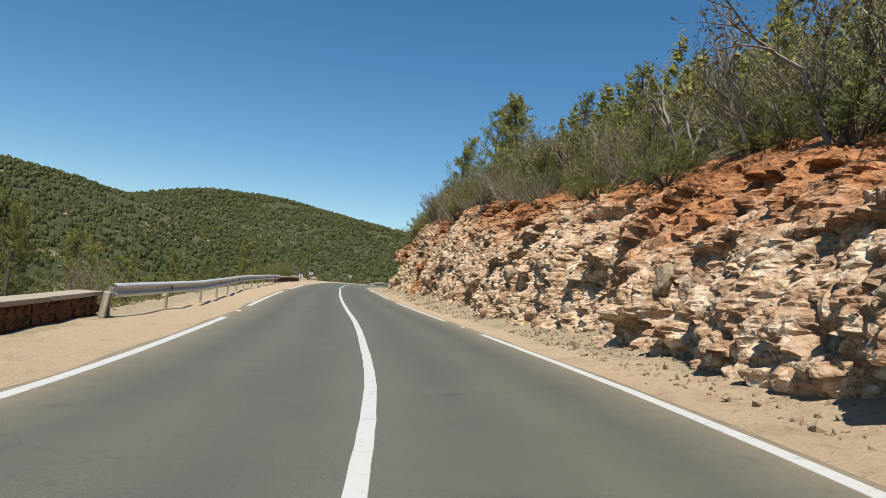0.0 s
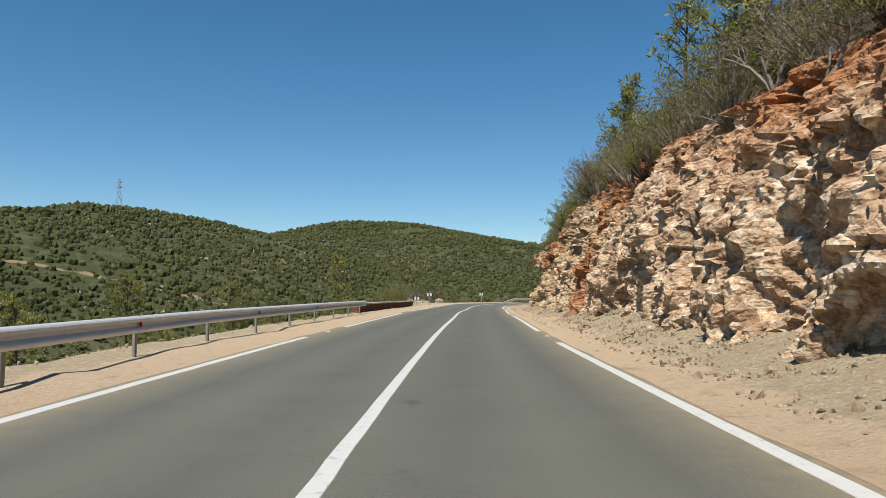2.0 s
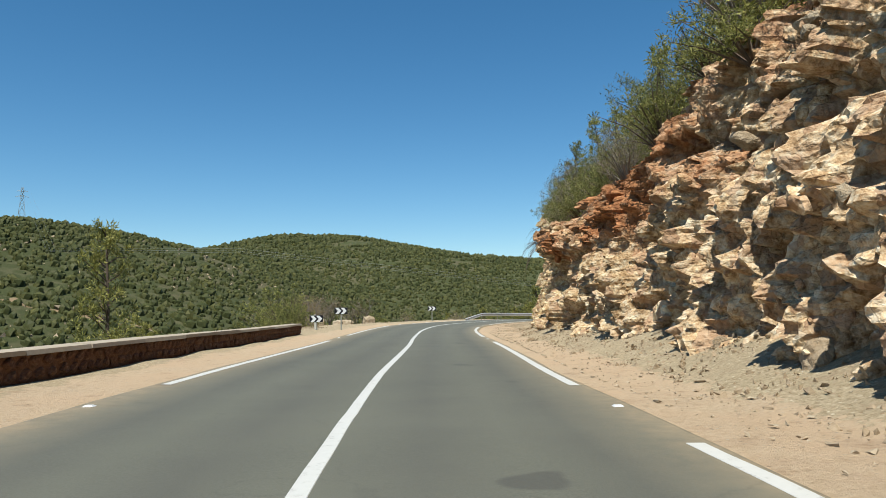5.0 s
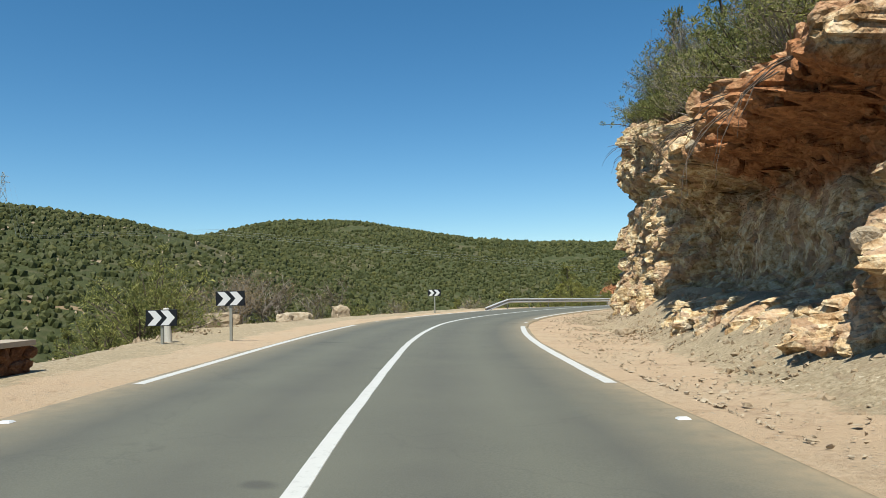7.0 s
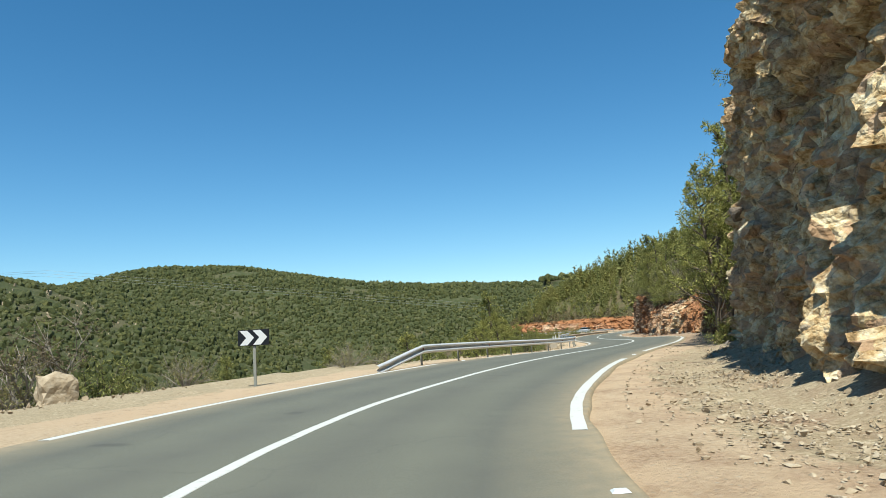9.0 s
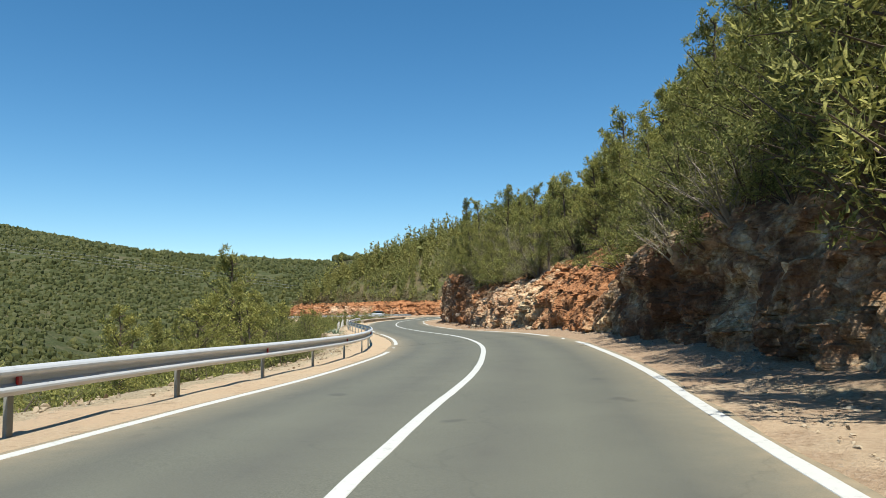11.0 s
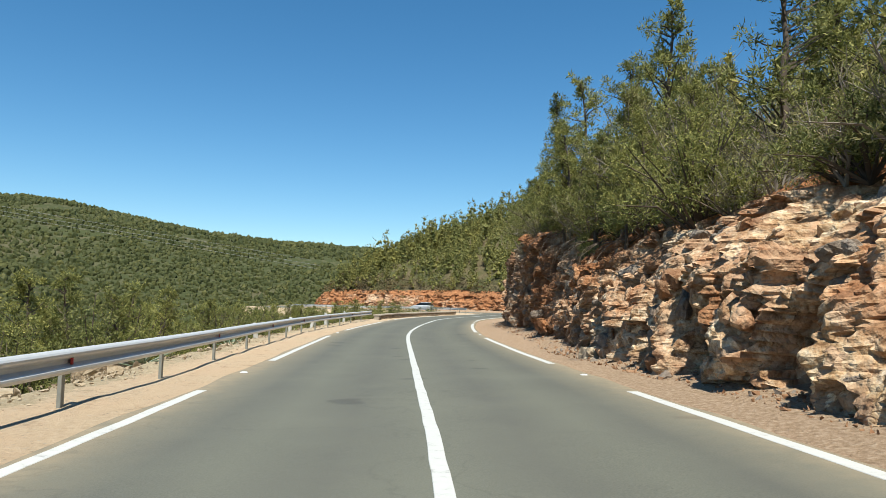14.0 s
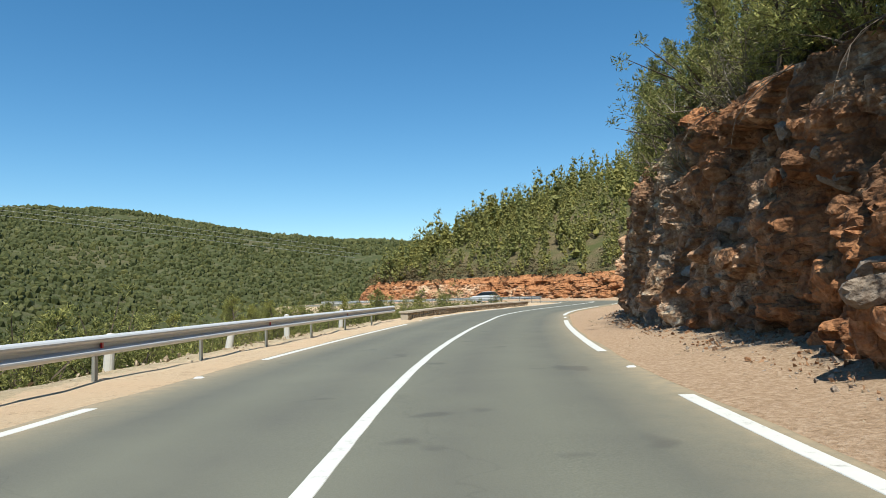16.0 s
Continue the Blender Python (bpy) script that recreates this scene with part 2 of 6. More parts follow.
def make_block(name, lo, hi, dirt):
    m, t, b = material(name, 0.9, spec=0.2)
    c = coords(t)
    f = noise_tex(t, c, 4.0, 9, 0.7)
    col = ramp(t, f, [(0.25, dirt), (0.45, lo), (0.75, hi)])
    r = t.nodes.new("ShaderNodeObjectInfo").outputs["Random"]
    col = mix(t, 1.0, col, ramp(t, r, [(0, (0.72, 0.66, 0.6)), (1, (1.0, 1.0, 1.0))]), 'MULTIPLY')
    base_colour(t, b, col)
    bump(t, b, noise_tex(t, c, 6, 5, 0.55), 1.0, 0.06)
    return m


def make_leaf(name, a, b_, c_):
    m, t, b = material(name, 0.6, spec=0.2)
    g = t.nodes.new("ShaderNodeNewGeometry").outputs["Random Per Island"]
    col = ramp(t, g, [(0, a), (0.55, b_), (1, c_)])
    o = t.nodes.new("ShaderNodeObjectInfo").outputs["Random"]
    col = mix(t, 1.0, col, ramp(t, o, [(0, (0.98, 0.98, 0.9)), (1, (1.55, 1.46, 1.2))]), 'MULTIPLY')
    spray = noise_tex(t, coords(t), 14, 4, 0.7)
    col = mix(t, 1.0, col, ramp(t, spray, [(0.36, (0.5, 0.52, 0.5)), (0.64, (1.35, 1.32, 1.25))]), 'MULTIPLY')
    base_colour(t, b, col)
    bump(t, b, spray, 0.7, 0.05)
    tr = t.nodes.new("ShaderNodeBsdfTranslucent")
    t.links.new(b.inputs["Base Color"].links[0].from_socket, tr.inputs[0])
    mx = t.nodes.new("ShaderNodeMixShader")
    mx.inputs[0].default_value = 0.35
    t.links.new(b.outputs[0], mx.inputs[1])
    t.links.new(tr.outputs[0], mx.inputs[2])
    t.links.new(mx.outputs[0], t.nodes["Material Output"].inputs[0])
    return m


def make_plain(name, col, rough=0.7, metal=0.0, scale=8.0, vary=0.25, bumpy=0.2):
    m, t, b = material(name, rough, metal)
    c = coords(t)
    f = noise_tex(t, c, scale, 7, 0.65)
    lo = tuple(x * (1 - vary) for x in col)
    base_colour(t, b, mix(t, f, lo, tuple(min(1, x * (1 + vary * 0.6)) for x in col)))
    if bumpy:
        bump(t, b, noise_tex(t, c, scale * 5, 4), bumpy, 0.004)
    return m


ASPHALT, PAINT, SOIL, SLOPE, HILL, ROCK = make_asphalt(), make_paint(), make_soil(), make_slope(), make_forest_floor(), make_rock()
CREAM = make_block("cream_limestone", (0.56, 0.45, 0.31), (0.78, 0.68, 0.53), (0.30, 0.20, 0.12))
RUST = make_block("rusty_limestone", (0.36, 0.19, 0.10), (0.60, 0.38, 0.23), (0.18, 0.07, 0.035))
GREYROCK = make_block("grey_limestone", (0.33, 0.27, 0.22), (0.60, 0.52, 0.43), (0.17, 0.11, 0.08))
MASONRY = make_block("red_brown_masonry", (0.25, 0.12, 0.065), (0.42, 0.25, 0.15), (0.10, 0.05, 0.03))
LEAF_PINE = make_leaf("pine_needles", (0.150, 0.172, 0.052), (0.307, 0.316, 0.103), (0.523, 0.508, 0.207))
LEAF_DARK = make_leaf("juniper_leaves", (0.122, 0.144, 0.048), (0.244, 0.263, 0.090), (0.415, 0.413, 0.172))
LEAF_GREY = make_leaf("grey_green_leaves", (0.173, 0.169, 0.086), (0.299, 0.284, 0.151), (0.460, 0.426, 0.254))
LEAF_DRY = make_leaf("dry_twigs", (0.154, 0.121, 0.083), (0.242, 0.193, 0.138), (0.352, 0.286, 0.209))
BARK = make_plain("bark", (0.16, 0.12, 0.09), 0.9, 0, 10, 0.4, 0.6)
DEADWOOD = make_plain("dead_wood", (0.34, 0.29, 0.24), 0.9, 0, 10, 0.35, 0.5)
STEEL = make_plain("galvanised_steel", (0.95, 0.96, 0.96), 0.5, 0.35, 5.0, 0.2, 0.1)
POSTSTEEL = make_plain("weathered_steel", (0.42, 0.42, 0.37), 0.6, 0.4, 9.0, 0.3, 0.2)
WHITE = make_plain("white_painted_concrete", (0.74, 0.71, 0.64), 0.8, 0, 7.0, 0.22, 0.4)
CONCRETE = make_plain("pale_concrete", (0.56, 0.47, 0.36), 0.9, 0, 6.0, 0.3, 0.6)
SIGN_WHITE = make_plain("white_sheeting", (0.82, 0.83, 0.84), 0.4, 0, 20, 0.06, 0)
SIGN_BLACK = make_plain("black_sheeting", (0.012, 0.013, 0.018), 0.4, 0, 20, 0.2, 0)
RED = make_plain("red_reflector", (0.55, 0.03, 0.03), 0.3, 0, 20, 0.15, 0)
CABLE = make_plain("cable", (0.35, 0.35, 0.34), 0.5, 0.3, 5, 0.1, 0)
CARPAINT = make_plain("silver_white_car_paint", (0.72, 0.73, 0.74), 0.25, 0.1, 3, 0.04, 0)
GLASS = make_plain("dark_car_glass", (0.02, 0.025, 0.03), 0.08, 0, 3, 0.1, 0)
RUBBER = make_plain("black_rubber", (0.02, 0.02, 0.02), 0.8, 0, 9, 0.2, 0)
TAILRED = make_plain("red_lamp_glass", (0.45, 0.02, 0.02), 0.2, 0, 9, 0.1, 0)

# ---- the line of the road ----
START = (-2.73, -1.62)
BEARINGS = [-19.8, -14.6, -9.0, -5.4, -4.1, -2.9, -3.0, -3.4, -3.6, -4.0, -4.4, -4.3, -3.9, -4.6, -5.9, -5.7, -4.8, -5.6, -6.5, -9.1, -13.0, -21.5, -29.4, -32.6, -36.0, -38.5, -39.7, -36.6, -34.1, -29.5, -25.8, -23.2, -22.1, -22.0, -22.0, -22.3, -24.2, -26.3, -27.7, -29.2, -30, -35, -40, -43, -43, -42, -38, -25, -5, 15, 30, 38, 40, 40, 36, 22, 5, -12, -25]  # degrees left of +y, one per 6 m
LEVELS = [-0.0, -0.06, -0.1, -0.06, -0.05, -0.03, 0.01, -0.02, -0.05, -0.1, -0.06, 0.01, 0.03, -0.05, -0.16, -0.19, -0.35, -0.52, -0.53, -0.56, -0.54, -0.51, -0.46, -0.43, -0.43, -0.46, -0.5, -0.53, -0.53]  # metres, one per 12 m
BANKS = [-0.046, -0.043, -0.015, 0.003, 0.016, 0.017, 0.017, 0.023, 0.023, 0.027, 0.03, 0.019, 0.017, -0.01, -0.037, -0.034, -0.013, -0.002, -0.007, -0.006]  # cross slope, right side down, one per 12 m
LANE = 3.40

STEP = 0.5


def road_axis():
    x, y = [START[0]], [START[1]]
    for a in BEARINGS:
        x.append(x[-1] - math.sin(radians(a)) * 6)
        y.append(y[-1] + math.cos(radians(a)) * 6)
    ss = np.arange(0, len(BEARINGS) * 6, STEP)
    i = (ss // 6).astype(int)
    u = ss / 6 - i

    def curve(v):
        v = np.array(v)
        v = np.concatenate([[2 * v[0] - v[1]], v, [2 * v[-1] - v[-2]]])
        a, b, c, d = v[i], v[i + 1], v[i + 2], v[i + 3]
        return .5 * (2 * b + (c - a) * u + (2 * a - 5 * b + 4 * c - d) * u * u + (3 * b - a - 3 * c + d) * u ** 3)
    ax, ay = curve(x), curve(y)
    # straight run-out at both ends
    for end in (0, -1):
        k = 1 if end == 0 else -2
        dx, dy = ax[end] - ax[k], ay[end] - ay[k]
        n = math.hypot(dx, dy)
        far = np.arange(1, 241) * STEP if end == 0 else np.arange(1, 301) * STEP
        ex, ey = ax[end] + dx / n * far, ay[end] + dy / n * far
        if end == 0:
            ax, ay = np.concatenate([ex[::-1], ax]), np.concatenate([ey[::-1], ay])
        else:
            ax, ay = np.concatenate([ax, ex]), np.concatenate([ay, ey])
    return ax, ay


AX, AY = road_axis()
AS = (np.arange(len(AX)) - 240) * STEP
_tx, _ty = np.gradient(AX), np.gradient(AY)
_tl = np.hypot(_tx, _ty)
NX, NY = _ty / _tl, -_tx / _tl
AZ = np.interp(AS, np.arange(len(LEVELS)) * 12.0, LEVELS)
AZ = np.convolve(np.pad(AZ, 20, mode='edge'), np.ones(41) / 41, 'valid')


AB = np.interp(AS, np.arange(len(BANKS)) * 12.0 + 3, BANKS)
AB = np.where(AS > 12 * len(BANKS) - 9, AB * np.clip(1 - (AS - 12 * len(BANKS) + 9) / 20, 0, 1), AB)


def on_road(s, d, h=0.0):
    """World points at distance s along the axis, d metres to its right, h above it."""
    s, d = np.broadcast_arrays(np.asarray(s, float), np.asarray(d, float))
    x = np.interp(s, AS, AX) + np.interp(s, AS, NX) * d
    y = np.interp(s, AS, AY) + np.interp(s, AS, NY) * d
    return np.stack([x, y, np.interp(s, AS, AZ) - np.interp(s, AS, AB) * np.clip(d, -10, 10) + h], -1)


def bearing(s):
    return math.degrees(math.atan2(np.interp(s, AS, NY), np.interp(s, AS, NX)))


def nearest(x, y):
    """Distance along and to the right of the axis for arrays of world x, y."""
    x, y = np.ravel(x), np.ravel(y)
    s, d = np.empty(len(x)), np.empty(len(x))
    cx, cy = AX[::3], AY[::3]
    for k in range(0, len(x), 4000):
        e = slice(k, k + 4000)
        dx, dy = x[e, None] - cx, y[e, None] - cy
        j = np.argmin(dx * dx + dy * dy, 1)
        r = np.arange(len(j))
        d2 = np.hypot(dx[r, j], dy[r, j])
        side = np.sign(dx[r, j] * NX[::3][j] + dy[r, j] * NY[::3][j])
        s[e], d[e] = AS[::3][j], d2 * np.where(side == 0, 1, side)
    return s, d


# ---- noise for shapes ----
def hash3(i, j, k, seed):
    h = (i.astype(np.int64) * 374761393 + j.astype(np.int64) * 668265263 + k.astype(np.int64) * 2147483647 + seed * 1274126177) & 0xffffffff
    h = ((h ^ (h >> 13)) * 1274126177) & 0xffffffff
    h = ((h ^ (h >> 16)) * 2246822519) & 0xffffffff
    return ((h ^ (h >> 15)) & 0xffffff) / float(0xffffff)


def smooth_noise(p, scale, seed=0):
    q = p / scale
    i = np.floor(q).astype(np.int64)
    u = q - i
    u = u * u * (3 - 2 * u)
    out = 0
    for a in (0, 1):
        for b in (0, 1):
            for c in (0, 1):
                w = (u[:, 0] if a else 1 - u[:, 0]) * (u[:, 1] if b else 1 - u[:, 1]) * (u[:, 2] if c else 1 - u[:, 2])
                out = out + w * hash3(i[:, 0] + a, i[:, 1] + b, i[:, 2] + c, seed)
    return out * 2 - 1


def blocks(p, size, seed=0):
    """Broken-block relief: one level and one tilt for every cell of a jittered lattice."""
    q = p / np.array(size)
    base = np.floor(q).astype(np.int64)
    best = np.full(len(q), 1e9)
    value = np.zeros(len(q))
    for a in (-1, 0, 1):
        for b in (-1, 0, 1):
            for c in (-1, 0, 1):
                i, j, k = base[:, 0] + a, base[:, 1] + b, base[:, 2] + c
                dx = i + hash3(i, j, k, seed) - q[:, 0]
                dy = j + hash3(i, j, k, seed + 1) - q[:, 1]
                dz = k + hash3(i, j, k, seed + 2) - q[:, 2]
                dd = dx * dx + dy * dy + dz * dz
                v = hash3(i, j, k, seed + 3) - 0.5 + dx * (hash3(i, j, k, seed + 4) - 0.5) * 2.0 + dz * (hash3(i, j, k, seed + 5) - 0.32) * 1.1
                m = dd < best
                best = np.where(m, dd, best)
                value = np.where(m, v, value)
    return value


def knobs(p, size, seed=0):
    """Rounded broken lumps with creases between them."""
    q = p / np.array(size)
    base = np.floor(q).astype(np.int64)
    best = np.full(len(q), 1e9)
    value = np.zeros(len(q))
    for a in (-1, 0, 1):
        for b in (-1, 0, 1):
            for c in (-1, 0, 1):
                i, j, k = base[:, 0] + a, base[:, 1] + b, base[:, 2] + c
                dx = i + hash3(i, j, k, seed) - q[:, 0]
                dy = j + hash3(i, j, k, seed + 1) - q[:, 1]
                dz = k + hash3(i, j, k, seed + 2) - q[:, 2]
                dd = dx * dx + dy * dy + dz * dz
                m = dd < best
                best = np.where(m, dd, best)
                value = np.where(m, hash3(i, j, k, seed + 3) - 0.5, value)
    return value * 0.9 + 0.55 - np.minimum(best, 0.9) * 1.1


def mesh_of(name, verts, faces, mats=(), index=None, smooth=False, attrs=None):
    """A mesh from arrays: all faces have the same number of corners."""
    me = bpy.data.meshes.new(name)
    verts, faces = np.asarray(verts, np.float32), np.asarray(faces, np.int32)
    n, k = faces.shape
    me.vertices.add(len(verts))
    me.vertices.foreach_set("co", verts.ravel())
    me.loops.add(n * k)
    me.loops.foreach_set("vertex_index", faces.ravel())
    me.polygons.add(n)
    me.polygons.foreach_set("loop_start", np.arange(0, n * k, k, dtype=np.int32))
    for m in mats:
        me.materials.append(m)
    if index is not None:
        me.polygons.foreach_set("material_index", np.asarray(index, np.int32))
    me.polygons.foreach_set("use_smooth", np.full(n, smooth))
    for key, v in (attrs or {}).items():
        me.attributes.new(key, 'FLOAT', 'POINT').data.foreach_set("value", np.asarray(v, np.float32))
    me.update(calc_edges=True)
    me.validate()
    return me


def grid_faces(rows, cols):
    i = np.arange(rows - 1)[:, None] * cols + np.arange(cols - 1)[None]
    i = i.ravel()
    return np.stack([i, i + 1, i + cols + 1, i + cols], 1)


def part(name, bm, mat, parent, label=""):
    me = bpy.data.meshes.new(name)
    bm.to_mesh(me)
    bm.free()
    me.materials.append(mat)
    return part_mesh(name, me, parent, label)


def part_mesh(name, me, parent, label=""):
    ob = new(name, me)
    ob.parent = parent
    return tagged(ob, label)


def box(bm, size, at=(0, 0, 0), turn=(0, 0, 0), bevel=0.0):
    v = bmesh.ops.create_cube(bm, size=1.0)["verts"]
    bmesh.ops.scale(bm, vec=size, verts=v)
    if bevel:
        e = list({e for x in v for e in x.link_edges})
        r = bmesh.ops.bevel(bm, geom=e, offset=bevel, segments=1, affect='EDGES', profile=0.5)
        v = list({x for f in r["faces"] for x in f.verts} | {x for x in v if x.is_valid})
    bmesh.ops.transform(bm, matrix=pose(*at, *turn), verts=v)
    return bm


def tube(bm, pts, radii, sides=6):
    """A tapered tube along points."""
    rings = []
    n = len(pts)
    for i, (p, r) in enumerate(zip(pts, radii)):
        a = Vector(pts[max(i - 1, 0)])
        b = Vector(pts[min(i + 1, n - 1)])
        q = (b - a).to_track_quat('Z', 'Y')
        rings.append([bm.verts.new(Vector(p) + q @ Vector((math.cos(k / sides * math.tau) * r, math.sin(k / sides * math.tau) * r, 0))) for k in range(sides)])
    for a, b in zip(rings, rings[1:]):
        for k in range(sides):
            bm.faces.new((a[k], a[(k + 1) % sides], b[(k + 1) % sides], b[k]))
    bm.faces.new(rings[0][::-1])
    bm.faces.new(rings[-1])
    return bm


# ---- heights of the land ----
CUT_S = [-120, 0, 18, 30, 45, 60, 75, 95, 105, 117, 125, 132, 140, 147, 155, 164, 172, 180, 195, 205, 215, 225, 238, 245, 260, 300, 500]
CUT_D = [5.2, 5.2, 5.4, 5.0, 5.6, 6.4, 6.8, 6.6, 6.5, 8.0, 8.1, 7.7, 7.4, 7.3, 6.8, 5.2, 4.9, 4.6, 4.6, 5.0, 6.4, 6.2, 6.0, 6.8, 8, 7, 7]
TOP_S = [-120, 0, 23, 36, 49, 62, 75, 90, 97, 105, 112, 118, 125, 133, 140, 146, 152, 160, 170, 180, 187, 195, 204, 212, 220, 230, 240, 248, 256, 300, 500]
TOP_H = [4, 4, 4.2, 5.0, 6.4, 7.4, 7.8, 7.8, 6.4, 5.9, 6.1, 7, 8.3, 9.2, 9.0, 6.5, 3.6, 3.2, 3.6, 4.0, 4.2, 3.7, 3.4, 4, 5.2, 5.8, 6, 4, 2.8, 2.8, 2.8]
LEAN_S = [-120, 60, 75, 90, 105, 118, 125, 131, 144, 150, 158, 168, 173, 178, 188, 200, 206, 215, 230, 240, 260, 500]
LEAN = [3, 2.8, 2.4, 2.0, 1.7, 0.9, 0.5, 0.1, 0.1, 0.9, 0.8, 0.9, 1.8, 3.3, 3.5, 2.2, 1.6, 1.1, 1.0, 1.1, 1.6, 1.6]
STEEP = ([168, 176, 184, 196, 204, 210], [1.9, 1.7, 2.8, 2.8, 2.2, 1.9])   # how long the face stays upright before it leans back
RIDGE_A = [(-330, 380, 33), (-283, 481, 50), (-270, 519, 58), (-249, 564, 66), (-238, 591, 67), (-200, 633, 64), (-151, 710, 57), (-120, 760, 38)]
RIDGE_B = [(-703, 891, 49), (-404, 993, 73), (-293, 1051, 82), (-186, 1106, 89), (-125, 1144, 104), (-82, 1161, 117), (-26, 1144, 107), (32, 1123, 96), (150, 1055, 75), (254, 1016, 66), (414, 977, 58), (694, 898, 48)]


EDGE = ([100, 112, 122, 131, 141, 147, 152], [6.6, 7.2, 9.6, 15.2, 15.2, 9.0, 6.2])   # where the valley bank falls away


def shelf(s):
    """How far the wide gravel verge outside the bend is developed."""
    return np.interp(s, [118, 129, 141, 148], [0, 1, 1, 0])


def verge_drop(s, d):
    """Fall of the valley verge below the road's level."""
    return np.maximum(-d - np.interp(s, *EDGE), 0) * 0.55 + np.maximum(-d - 7.5, 0) * 0.075 * shelf(s)


def ridge_height(x, y, pts, fall, power):
    best = np.full(len(x), -400.0)
    for (x0, y0, z0), (x1, y1, z1) in zip(pts, pts[1:]):
        ex, ey = x1 - x0, y1 - y0
        u = np.clip(((x - x0) * ex + (y - y0) * ey) / (ex * ex + ey * ey), 0, 1)
        dist = np.hypot(x - x0 - u * ex, y - y0 - u * ey)
        z = z0 + u * (z1 - z0) - fall * (np.sqrt(dist * dist + power * power) - power)
        best = np.maximum(best, z)
    return best


def land(x, y):
    """Height of the ground at world x, y."""
    x, y = np.ravel(x).astype(float), np.ravel(y).astype(float)
    s, d = nearest(x, y)
    z0 = np.interp(s, AS, AZ) - np.interp(s, AS, AB) * np.clip(d, -10, 10)
    cut, top, lean = np.interp(s, CUT_S, CUT_D), np.interp(s, TOP_S, TOP_H), np.interp(s, LEAN_S, LEAN)
    brink = cut + lean
    up = np.clip((d - cut) / np.maximum(lean, 0.3), 0, 1) * top
    beyond = np.maximum(d - brink, 0)
    cap = np.interp(y, [0, 250, 430, 700], [75, 75, 50, 35])
    hill = cap * (1 - np.exp(-beyond * 0.52 / cap))
    right = up + hill
    left = -30 * (1 - np.exp(-verge_drop(s, d) / 30))
    p = np.stack([x, y, 0 * x], 1)
    rough = smooth_noise(p, 9.0, 3) * 0.8 + smooth_noise(p, 40.0, 4) * 3.0
    z = z0 + np.where(d > 0, right, left) + rough * np.clip((np.abs(d) - 12) / 25, 0, 1)
    far = np.maximum(ridge_height(x, y, RIDGE_A, 0.42, 60), ridge_height(x, y, RIDGE_B, 0.30, 120))
    far = far + smooth_noise(p, 70.0, 5) * 4 * np.clip((far + 30) / 60, 0, 1) * 0.6
    away = np.clip((np.abs(d) - 60) / 60, 0, 1)
    return np.where(away > 0, np.maximum(z, z * (1 - away) + np.maximum(far, z) * away), z)


